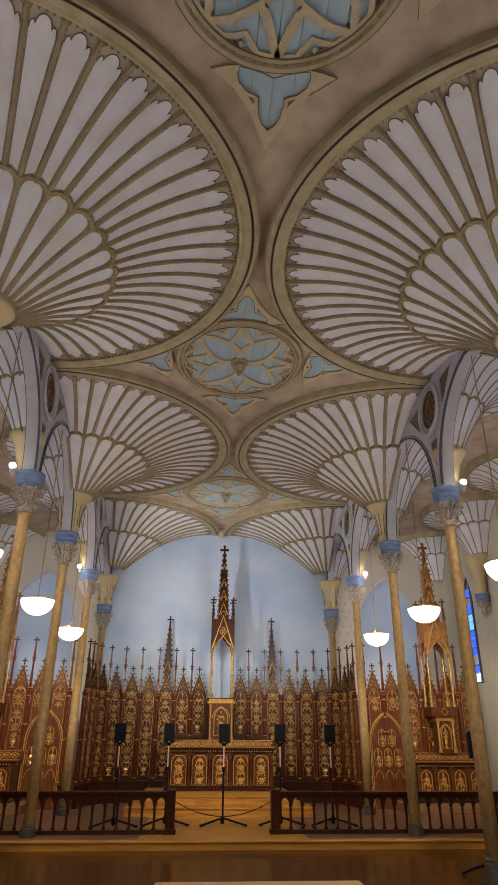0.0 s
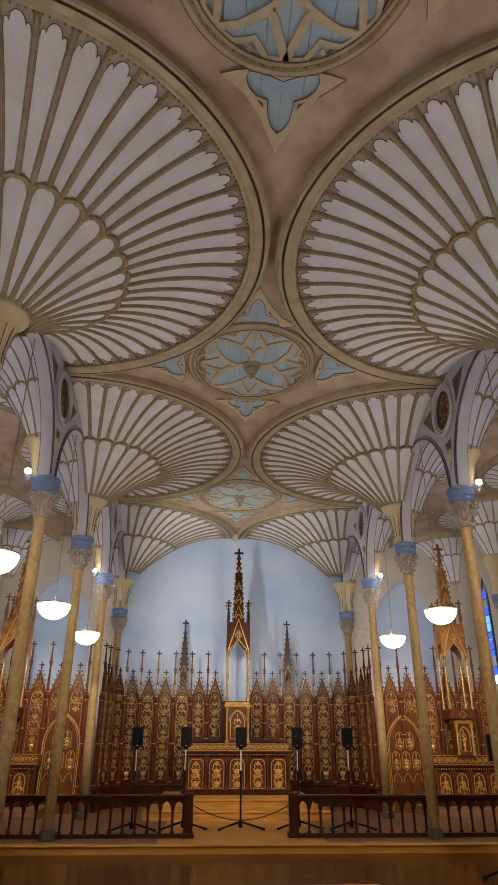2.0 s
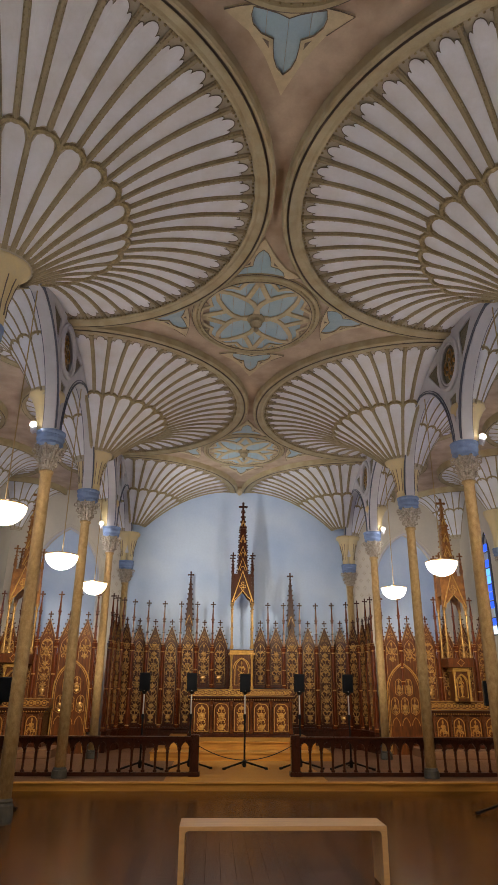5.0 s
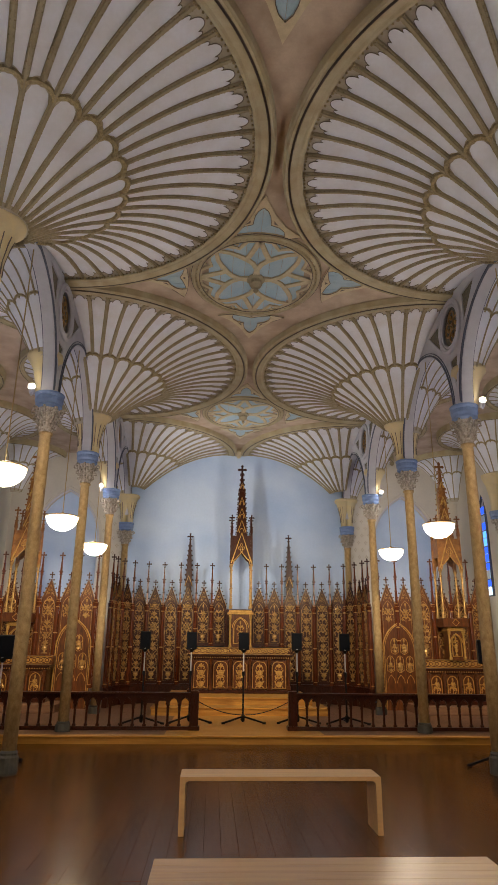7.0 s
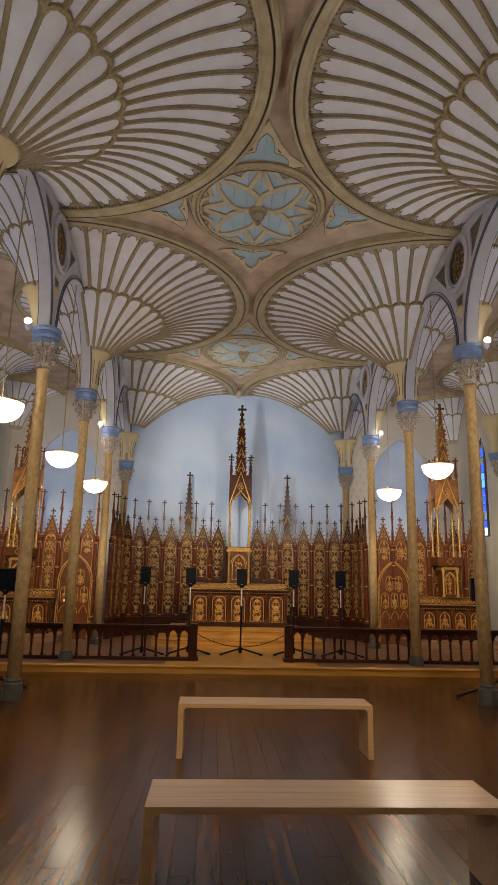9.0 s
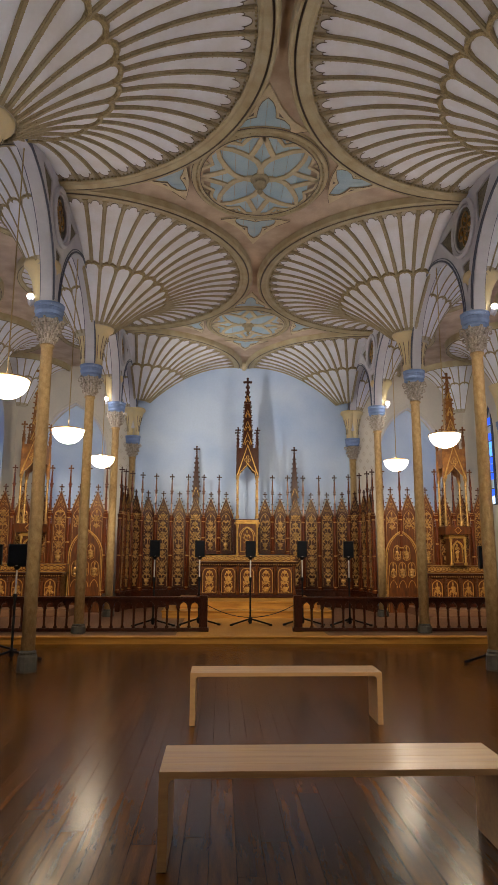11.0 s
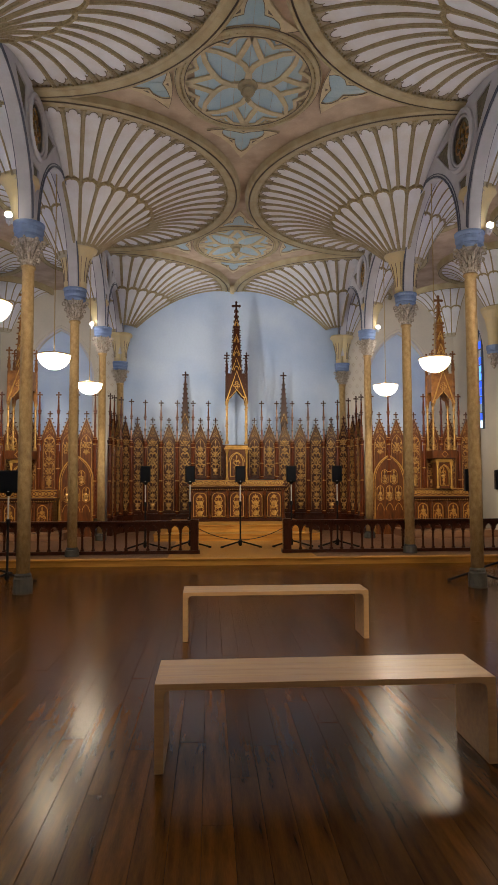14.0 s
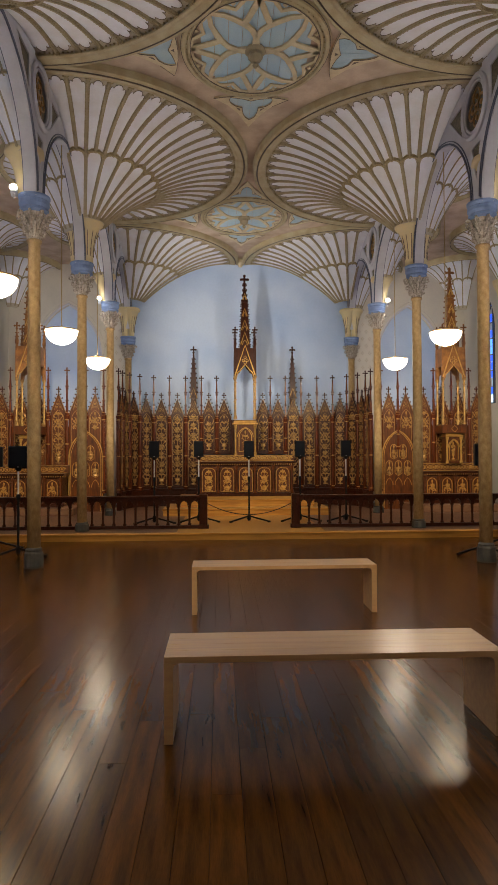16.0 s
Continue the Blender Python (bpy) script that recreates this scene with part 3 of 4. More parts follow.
def build_arcades():
    for s in (-1, 1):
        for k, (ya, ym, yb) in enumerate(((-0.75, 2.2, 5.15), (5.15, 8.1, 11.05), (11.05, 14.0, 16.95))):
            ar = thing("arcade", "white painted wooden arcade of twin pointed arches with a pierced roundel", "arcade", kind="structure", group="arcades")
            hw = BAY / 2 - 0.19
            arches = []
            for c in ((ya + ym) / 2, (ym + yb) / 2):
                arches.append([(c + u, v) for u, v in ogive(hw, 4.98, 6.42, 12)])
            outer = [(ya + 0.001, 4.94)] + [(arches[0][0][0], 4.94)] + arches[0] + [(arches[0][-1][0], 4.94), (arches[1][0][0], 4.94)] + arches[1] + [(arches[1][-1][0], 4.94), (yb - 0.001, 4.94), (yb - 0.001, CEIL), (ya + 0.001, CEIL)]
            zc, rr = 6.34, 0.36
            loops = [outer, [(ym + rr * math.cos(a), zc + rr * math.sin(a)) for a in np.linspace(0, 2 * math.pi, 29)[:-1]]]
            tris = [[(ym + 0.5 * q, 6.16), (ym + 0.5 * q, 6.62), (ym + 0.98 * q, 6.62)] for q in (-1, 1)] + [[(ym, 5.3), (ym - 0.14, 5.8), (ym + 0.14, 5.8)]]
            loops += tris
            x0 = W - 0.08
            bm = bmesh.new()
            plate(bm, loops, lambda u, v, d: (s * (x0 + d), u, v), 0.16)
            part("spandrel", bm, WHITE, ar)
            bm = bmesh.new()
            for arch in arches:
                c = (arch[0][0] + arch[-1][0]) / 2
                for xx in (x0 - 0.005, x0 + 0.165):
                    for off in (0.035, 0.085):
                        tube(bm, [(s * xx, c + (u - c) * (1 + off / hw), v + off * 0.7) for u, v in arch], 0.017 if off < 0.05 else 0.009, 4, up=(1, 0, 0))
            part("dark_lining", bm, BLUELINE, ar)
            bm = bmesh.new()
            for xx in (x0 - 0.01, x0 + 0.17):
                for r_, t_ in ((0.4, 0.045), (0.33, 0.022)):
                    tube(bm, [(s * xx, ym + r_ * math.cos(a), zc + r_ * math.sin(a)) for a in np.linspace(0, 2 * math.pi, 33)[:-1]], t_, 6, closed=True, up=(1, 0, 0))
            part("roundel_frame", bm, WHITE, ar)
            bm = bmesh.new()
            xm = s * W
            lathe_pts = [(ym + 0.33 * math.cos(a), zc + 0.33 * math.sin(a)) for a in np.linspace(0, 2 * math.pi, 25)[:-1]]
            plate(bm, [lathe_pts], lambda u, v, d: (xm - 0.05 + d, u, v), 0.1)
            for t in tris:
                plate(bm, [t], lambda u, v, d: (xm - 0.06 + d, u, v), 0.12)
            part("roundel_infill", bm, mat("mosaic_olive", (0.2, 0.17, 0.1), 0.6, vary=0.5, scale=30, fine=90) if "mosaic_olive" not in bpy.data.materials else bpy.data.materials["mosaic_olive"], ar)
            bm = bmesh.new()
            for q in range(4):
                a = q * math.pi / 2
                for xx in (-1, 1):
                    c = (xm + xx * 0.056, ym + 0.15 * math.cos(a), zc + 0.15 * math.sin(a))
                    tube(bm, [(c[0], c[1] + 0.11 * math.cos(t), c[2] + 0.11 * math.sin(t)) for t in np.linspace(0, 2 * math.pi, 13)[:-1]], 0.018, 4, closed=True, up=(1, 0, 0))
                    blob(bm, c, 0.03, 0.04, 0.04, 6, 4)
            part("roundel_tracery", bm, GILT_DULL, ar)


def build_columns():
    def column(y, x, major, base_z, top=4.38, flare=0.78):
        name = "column"
        co = thing(name, "slender marbled yellow column with a foliate capital and blue necking", "column", (x, y, base_z), group="columns")
        h = top - base_z
        bm = bmesh.new()
        bh = 0.27 if base_z < 0.05 else 0.16
        lathe(bm, [(0.125, 0), (0.13, 0.03), (0.122, bh * 0.72), (0.105, bh * 0.82), (0.11, bh * 0.9), (0.09, bh)], 16)
        part("base", bm, BASE, co, "worn grey painted stone base")
        bm = bmesh.new()
        lathe(bm, [(0.088, bh), (0.088, h * 0.4), (0.08, h - 0.03), (0.1, h - 0.02), (0.1, h + 0.01), (0.08, h + 0.02)], 20)
        part("shaft", bm, SHAFT, co, smooth=True)
        bm = bmesh.new()
        lathe(bm, [(0.078, h), (0.08, h + 0.15), (0.115, h + 0.32), (0.15, h + 0.37)], 14)
        # three tiers of curling leaves, the upper ones ending in scrolls
        for n, off, r, z, sc, stem in ((8, 0.0, 0.19, h + 0.325, 0.042, 0.2), (8, 0.5, 0.15, h + 0.2, 0.036, 0.15), (8, 0.0, 0.115, h + 0.1, 0.028, 0.09)):
            for i in range(n):
                a = 2 * math.pi * (i + off) / n
                ca, sa = math.cos(a), math.sin(a)
                curl = [(0.085, z - stem), (r * 0.72, z - stem * 0.45), (r - sc * 0.4, z + sc * 0.55)]
                curl += [(r + sc * 0.4 + sc * (1 - 0.1 * j) * math.cos(2.2 - j * 0.75), z + sc * (1 - 0.1 * j) * math.sin(2.2 - j * 0.75)) for j in range(7)]
                rad = [0.014, 0.024, 0.021] + [0.019 - 0.0014 * j for j in range(7)]
                tube(bm, [(u * ca, u * sa, v) for u, v in curl], rad, 5)
                for sg in (-1, 1):
                    c2, s2 = math.cos(a + sg * 0.2), math.sin(a + sg * 0.2)
                    tube(bm, [(0.088 * ca, 0.088 * sa, z - stem * 0.8), (r * 0.86 * c2, r * 0.86 * s2, z - stem * 0.12), ((r + 0.012) * c2, (r + 0.012) * s2, z - stem * 0.22)], [0.01, 0.016, 0.005], 4)
        part("capital", bm, FOLIAGE, co, "carved leaf capital in dull gilt and grey")
        bm = bmesh.new()
        lathe(bm, [(0.15, h + 0.37), (0.19, h + 0.4), (0.19, h + 0.43), (0.175, h + 0.44), (0.2, h + 0.48), (0.2, h + 0.53), (0.19, h + 0.54), (0.21, h + 0.57), (0.21, h + 0.6)], 24)
        part("necking", bm, BLUEPAINT, co, "blue painted moulded ring")
        if major:
            bm = bmesh.new()
            z = h + 0.6
            for q in (-0.09, 0.09):
                lathe(bm, [(0.16 * flare ** 1.5, z), (0.17 * flare ** 1.5, z + 0.25), (0.21 * flare, z + 0.48), (0.3 * flare, z + 0.67), (0.37 * flare, z + 0.7), (0.385 * flare, z + 0.75), (0.36 * flare, z + 0.78), (0.34 * flare, z + 0.79), (0.05, z + 0.8)], 24, c=(q, 0))
            part("corbel", bm, YELLOW, co, "flaring yellow painted corbel", smooth=True)
            bm = bmesh.new()
            for i in range(12):
                a = 2 * math.pi * (i + 0.5) / 12
                tube(bm, [(r_ * math.cos(a) + math.copysign(0.09, math.cos(a)), r_ * math.sin(a), z + d) for r_, d in ((0.172 * flare ** 1.5, 0.12), (0.178 * flare ** 1.5, 0.28), (0.208 * flare, 0.46), (0.245 * flare, 0.56))], 0.007, 4)
            part("corbel_fluting", bm, DARKLINE, co)
        else:
            bm = bmesh.new()
            z = h + 0.6
            lathe(bm, [(0.1, z), (0.11, z + 0.2), (0.15, z + 0.38), (0.22, z + 0.52), (0.26, z + 0.56), (0.25, z + 0.64)], 20, c=((0.13 if x > 0 else -0.13), 0))
            part("corbel", bm, YELLOW, co, "flaring yellow painted corbel", smooth=True)
        return co
    for s in (-1, 1):
        a = column(MAJOR[0], s * W, True, 0.0)
        copy_thing(a, pose(s * W, MAJOR[1], 0))
        b = column(MAJOR[2], s * W, True, 0.13)
        column(MAJOR[3] - 0.12, s * W, True, 0.13, 4.12, 0.62)
        c = column(MINOR[0], s * W, False, 0.0)
        copy_thing(c, pose(s * W, MINOR[1], 0))
        column(MINOR[2], s * W, False, 0.13)
        # wall corbels of the aisle
        def wall_corbel(y):
            wc = thing("wall_corbel", "blue ringed foliate wall corbel with a yellow flare in the aisle", "corbel", (s * (SIDE_X - 0.16), y, 0), group="wall corbels")
            bm = bmesh.new()
            lathe(bm, [(0.01, 4.1), (0.05, 4.16), (0.06, 4.3), (0.12, 4.46)], 10)
            for i in range(8):
                a2 = math.pi * i / 4
                blob(bm, (0.11 * math.cos(a2), 0.11 * math.sin(a2), 4.42), 0.05, 0.05, 0.06)
                blob(bm, (0.06 * math.cos(a2), 0.06 * math.sin(a2), 4.24), 0.03, 0.03, 0.05)
            part("leafwork", bm, FOLIAGE, wc)
            bm = bmesh.new()
            lathe(bm, [(0.13, 4.46), (0.16, 4.5), (0.15, 4.53), (0.17, 4.58), (0.17, 4.66)], 14)
            part("necking", bm, BLUEPAINT, wc)
            bm = bmesh.new()
            lathe(bm, [(0.12, 4.66), (0.13, 5.0), (0.19, 5.3), (0.27, 5.48), (0.28, 5.56)], 18)
            part("corbel", bm, YELLOW, wc)
            return wc
        ys = sorted(MAJOR + MINOR)[:-1]
        w0 = wall_corbel(ys[0])
        for y in ys[1:]:
            copy_thing(w0, pose(s * (SIDE_X - 0.16), y, 0))


build_sanctuary()
build_walls()
build_vaults()
build_ceiling()
build_arcades()
build_columns()
# ---- carved reredos and altars ----
FRONT = -0.03


def scroll(bm, cx, cz, s, flip, y):
    pts = []
    for i in range(14):
        t = i / 13
        a = 4.2 * t + 0.4
        r = s * (1 - 0.75 * t)
        pts.append((cx + flip * (s * 0.95 - r * math.cos(a)), y, cz + r * math.sin(a) - s * 0.2))
    tube(bm, pts, [0.2 * s * (1 - 0.5 * i / 13) + 0.004 for i in range(14)], 5, up=(0, 1, 0))


def relief(z0, z1, w, y, seed, urn=True):
    """Gilt relief: an urn, then paired scrolls, palmettes and flower heads up a wavy stem."""
    bm = bmesh.new()
    rng = random.Random(seed)
    z = z0
    if urn:
        for rx, rz, dz in ((w * 0.6, 0.018, 0.015), (w * 0.2, 0.04, 0.05), (w * 0.52, 0.055, 0.12), (w * 0.7, 0.014, 0.175)):
            blob(bm, (0, y, z + dz), rx, 0.024, rz, 8, 4)
        z += 0.19
    tube(bm, [(0, y, z - 0.02), (0, y, z1 - 0.03)], 0.007, 4, up=(0, 1, 0))
    kind = rng.randrange(3)
    while z < z1 - 0.13:
        if kind == 0:
            s = w * rng.uniform(0.46, 0.54)
            for f in (-1, 1):
                scroll(bm, 0, z + s * 0.8, s, f, y)
                blob(bm, (f * w * 0.3, y, z + s * 1.75), 0.014, 0.016, 0.034, 6, 4, f * -0.9)
            z += s * 2.1
        elif kind == 1:
            for k_ in range(-2, 3):
                a = k_ * 0.55
                ln = w * (0.62 - 0.06 * abs(k_))
                blob(bm, (math.sin(a) * ln * 0.75, y - 0.004, z + 0.02 + math.cos(a) * ln * 0.75), 0.016, 0.018, ln * 0.55, 6, 4, -a)
            blob(bm, (0, y - 0.01, z + 0.015), 0.034, 0.024, 0.026, 7, 4)
            z += w * 1.15
        else:
            c = z + w * 0.5
            for k_ in range(6):
                a = k_ * math.pi / 3
                blob(bm, (0.5 * w * math.cos(a), y, c + 0.42 * w * math.sin(a)), 0.026, 0.018, 0.026, 6, 4)
            blob(bm, (0, y - 0.012, c), 0.036, 0.026, 0.036, 8, 4)
            for f in (-1, 1):
                blob(bm, (f * w * 0.8, y, c + 0.05), 0.013, 0.014, 0.04, 6, 4, f * -0.5)
                blob(bm, (f * w * 0.75, y, c - 0.06), 0.012, 0.014, 0.03, 6, 4, f * 0.8)
            z += w * 1.2
        kind = (kind + rng.choice((1, 1, 2))) % 3
    blob(bm, (0, y, z1 - 0.03), 0.022, 0.015, 0.045, 6, 4)
    z = z0 + (0.22 if urn else 0.05)
    while z < z1 - 0.1:
        for f in (-1, 1):
            a = f * rng.uniform(0.4, 1.3)
            blob(bm, (f * w * rng.uniform(0.3, 0.85), y + 0.004, z + rng.uniform(-0.015, 0.015)), 0.011, 0.013, rng.uniform(0.022, 0.036), 5, 3, -a)
        z += 0.06
    return bm


def cross_finial(bm, x, y, z, s):
    tube(bm, [(x, y, z - s), (x, y, z + s * 1.3)], s * 0.3, 4)
    tube(bm, [(x - s * 0.75, y, z + s * 0.45), (x + s * 0.75, y, z + s * 0.45)], s * 0.3, 4)
    for dx, dz in ((-0.75, 0.45), (0.75, 0.45), (0, 1.3)):
        blob(bm, (x + dx * s, y, z + dz * s), s * 0.33, s * 0.24, s * 0.33, 6, 3)
    blob(bm, (x, y, z - s * 0.5), s * 0.5, s * 0.5, s * 0.2, 6, 3)


BAYS = {}


def bay_meshes(kind, h0, wood, seed):
    """One gabled panel of the screen, hw wide to each side, from h0 up to its cross."""
    h1, hw = 2.5, 0.19
    bm = bmesh.new()
    plate(bm, [[(-hw, h0), (hw, h0), (hw, h1), (0.0, h1 + 0.52), (-hw, h1)]], lambda u, v, d: (u, 0.03 - d, v), 0.06)
    if h0 < 0.9:
        box(bm, -hw - 0.03, hw + 0.03, -0.09, 0.03, 0.13, h0 - 0.03, bevel=0.01)
        box(bm, -hw - 0.03, hw + 0.03, -0.11, 0.03, h0 - 0.03, h0 + 0.02, bevel=0.006)
    board = part("board", bm, wood)
    bm = bmesh.new()
    arch = [(-0.135, h0 + 0.09)] + ogive(0.135, h1 - 0.16, h1 + 0.1, 6) + [(0.135, h0 + 0.09)]
    tube(bm, [(u, FRONT - 0.006, v) for u, v in arch], 0.006, 4, closed=True, up=(0, 1, 0))
    tube(bm, [(-hw - 0.01, FRONT - 0.006, h1 - 0.01), (0, FRONT - 0.006, h1 + 0.5), (hw + 0.01, FRONT - 0.006, h1 - 0.01)], 0.009, 4, up=(0, 1, 0))
    tube(bm, [(-0.1, FRONT - 0.004, h1 + 0.1), (0, FRONT - 0.004, h1 + 0.38), (0.1, FRONT - 0.004, h1 + 0.1)], 0.0055, 4, up=(0, 1, 0))
    for dx, dz in ((0, 0.24), (-0.035, 0.17), (0.035, 0.17)):
        tube(bm, [(dx + 0.022 * math.cos(a), FRONT - 0.004, h1 + dz + 0.022 * math.sin(a)) for a in np.linspace(0, 2 * math.pi, 9)[:-1]], 0.006, 4, closed=True, up=(0, 1, 0))
    frame_ = part("gilt_frame", bm, GILT_DULL)
    bm = bmesh.new()
    for f in (-1, 1):
        for t in (0.12, 0.32, 0.52, 0.72, 0.9):
            blob(bm, (f * (hw * (1 - t) + 0.03), 0, h1 + 0.52 * t + 0.015), 0.024, 0.022, 0.02, 6, 3, f * 0.6)
    cross_finial(bm, 0, 0, h1 + 0.58, 0.06)
    cresting = tagged(part("cresting", bm, wood), kind="stuff")
    orn = part("relief", relief(max(h0 + 0.12, 2.12 if h0 == 1.6 else 0), h1 + 0.04, 0.135, FRONT - 0.006, seed, h0 < 1.55), GILT_DULL)
    return [board, frame_, cresting, orn]


def place_bay(parent, key, m):
    if key not in BAYS:
        h0, wood, seed = key
        BAYS[key] = bay_meshes("bay", h0, wood, seed)
        made = BAYS[key]
    else:
        made = None
    src = BAYS[key]
    if made:
        root = src[0]
        root.parent, root.matrix_basis = parent, m
        for o in src[1:]:
            o.parent = root
    else:
        root = again(src[0], parent, m)
        for o in src[1:]:
            again(o, root, Matrix())
    return root


PINS = {}


def place_pinnacle(parent, h0, m, wood):
    key = (h0, wood)
    if key not in PINS:
        bm = bmesh.new()
        lathe(bm, [(0.044, h0), (0.044, h0 + 0.06), (0.033, h0 + 0.08), (0.033, 2.36), (0.04, 2.38), (0.033, 2.4), (0.046, 2.48), (0.048, 2.52)], 8)
        tube(bm, [(0, 0, 2.52), (0, 0, 2.8), (0, 0, 2.84), (0, 0, 3.08), (0, 0, 3.12), (0, 0, 3.5)], [0.04, 0.034, 0.028, 0.026, 0.036, 0.016], 4)
        for dx in (-0.048, 0.048):
            lathe(bm, [(0.02, h0), (0.02, h0 + 0.05), (0.013, h0 + 0.07), (0.013, 2.38), (0.022, 2.44), (0.022, 2.47)], 6, c=(dx, 0.02))
        a = part("colonnette", bm, POLISHED)
        bm = bmesh.new()
        for z in (2.36, 2.47, 2.52, h0 + 0.07, h0 + 0.5 * (2.36 - h0)):
            lathe(bm, [(0.034, z - 0.014), (0.047, z), (0.034, z + 0.014)], 8)
        g = tagged(part("gilt_trim", bm, GILT), kind="stuff")
        bm = bmesh.new()
        for z in (2.83, 3.11):
            lathe(bm, [(0.02, z - 0.02), (0.045, z), (0.02, z + 0.025)], 6)
        for dx, dy in ((0.034, 0), (-0.034, 0), (0, -0.034)):
            blob(bm, (dx, dy, 3.17), 0.016, 0.016, 0.022, 5, 3)
        cross_finial(bm, 0, 0, 3.53, 0.066)
        c = tagged(part("cresting", bm, wood), kind="stuff")
        PINS[key] = (a, g, c)
        a.parent, a.matrix_basis = parent, m
        g.parent = c.parent = a
        return
    a, g, c = PINS[key]
    r = again(a, parent, m)
    again(g, r, Matrix())
    again(c, r, Matrix())


def tower(parent, x, y, z0, k, wood):
    """An open canopy on four shafts with gables, corner pinnacles and a crocketed spire; k scales it."""
    def S(u, v, w):
        return (x + k * u, y + k * v, z0 + k * w)
    h = 1.12
    for u in (-0.26, 0.26):
        for v in (-0.2, 0.2):
            bm = bmesh.new()
            lathe(bm, [(0.045 * k, z0), (0.045 * k, z0 + 0.06 * k), (0.026 * k, z0 + 0.09 * k), (0.026 * k, z0 + k * (h - 0.08)), (0.045 * k, z0 + k * (h - 0.03)), (0.05 * k, z0 + k * h)], 8, c=(x + k * u, y + k * v))
            for w in (0.5, 0.96):
                lathe(bm, [(0.03 * k, z0 + k * (w - 0.02)), (0.042 * k, z0 + k * w), (0.03 * k, z0 + k * (w + 0.02))], 8, c=(x + k * u, y + k * v))
            sh = part("shaft", bm, GILT_DULL, parent)
            bm = bmesh.new()
            tube(bm, [S(u, v, h), S(u, v, h + 0.8), S(u, v, h + 0.84), S(u, v, h + 1.16)], [0.04 * k, 0.036 * k, 0.05 * k, 0.012 * k], 4)
            for w in (0.88, 0.98, 1.07):
                for dx in (-0.04, 0.04):
                    blob(bm, S(u + dx * 0.8, v, h + w), 0.016 * k, 0.016 * k, 0.014 * k, 5, 3)
            cross_finial(bm, *S(u, v, h + 1.2), 0.075 * k)
            part("pinnacle", bm, wood, sh)
    bm = bmesh.new()
    cusp = [(-0.22, h), (-0.2, h + 0.1), (-0.13, h + 0.15), (-0.1, h + 0.2), (-0.05, h + 0.25), (0, h + 0.32), (0.05, h + 0.25), (0.1, h + 0.2), (0.13, h + 0.15), (0.2, h + 0.1), (0.22, h)]
    gable = [(-0.3, h - 0.02)] + cusp + [(0.3, h - 0.02), (0.29, h + 0.75), (-0.29, h + 0.75)]
    for v in (-0.22, 0.2):
        plate(bm, [gable], lambda a, b, d: S(a, v + d, b), 0.03)
    plate(bm, [[(-0.21, h + 0.3), (0.21, h + 0.3), (0.21, h + 0.75), (-0.21, h + 0.75)]], lambda a, b, d: S(-0.27 + d, a, b), 0.03)
    plate(bm, [[(-0.21, h + 0.3), (0.21, h + 0.3), (0.21, h + 0.75), (-0.21, h + 0.75)]], lambda a, b, d: S(0.24 + d, a, b), 0.03)
    part("canopy", bm, wood, parent)
    bm = bmesh.new()
    tube(bm, [S(-0.27, -0.235, h + 0.02), S(0, -0.235, h + 0.82), S(0.27, -0.235, h + 0.02)], 0.022 * k, 4, up=(0, 1, 0))
    tube(bm, [S(a, -0.23, b) for a, b in cusp], 0.014 * k, 4, up=(0, 1, 0))
    for dx, dz in ((0, 0.5), (-0.05, 0.42), (0.05, 0.42), (0, 0.36)):
        tube(bm, [S(dx + 0.035 * math.cos(a), -0.23, h + dz + 0.035 * math.sin(a)) for a in np.linspace(0, 2 * math.pi, 9)[:-1]], 0.008 * k, 4, closed=True, up=(0, 1, 0))
    part("gable_moulding", bm, GILT, parent)
    bm = bmesh.new()
    tube(bm, [S(0, 0, h + 0.72), S(0, 0, h + 2.0)], [0.2 * k, 0.105 * k], 4)
    tube(bm, [S(0, 0, h + 2.0), S(0, 0, h + 2.05), S(0, 0, h + 2.06), S(0, 0, h + 2.55)], [0.14 * k, 0.14 * k, 0.085 * k, 0.025 * k], 4)
    spire = part("spire", bm, wood, parent)
    bm = bmesh.new()
    for i in range(13):
        w = h + 0.85 + i * 0.135
        r = (0.155 - (w - h - 0.7) * 0.05) if w < h + 2.0 else 0.07 - (w - h - 2.0) * 0.065
        for u in (-1, 1):
            for v in (-1, 1):
                blob(bm, S(u * r, v * r, w), 0.028 * k, 0.028 * k, 0.022 * k, 5, 3)
    cross_finial(bm, *S(0, 0, h + 2.57), 0.12 * k)
    tagged(part("cresting", bm, wood, spire), kind="stuff")
    bm = bmesh.new()
    for w, q in ((0.86, 0.16), (1.25, 0.13), (1.62, 0.1), (2.06, 0.085)):
        yy = -0.15 + (w - 0.7) * 0.045
        tube(bm, [S(-q * 0.7, yy, h + w), S(0, yy, h + w + q * 2.0), S(q * 0.7, yy, h + w)], 0.016 * k, 4, up=(0, 1, 0))
        tube(bm, [S(a * 0.4 * q / 0.1, yy, h + w - 0.02 + b) for a, b in ogive(0.1, 0, 0.12, 4)], 0.01 * k, 4, up=(0, 1, 0))
    tagged(part("lucarne_trim", bm, GILT, spire), kind="stuff")


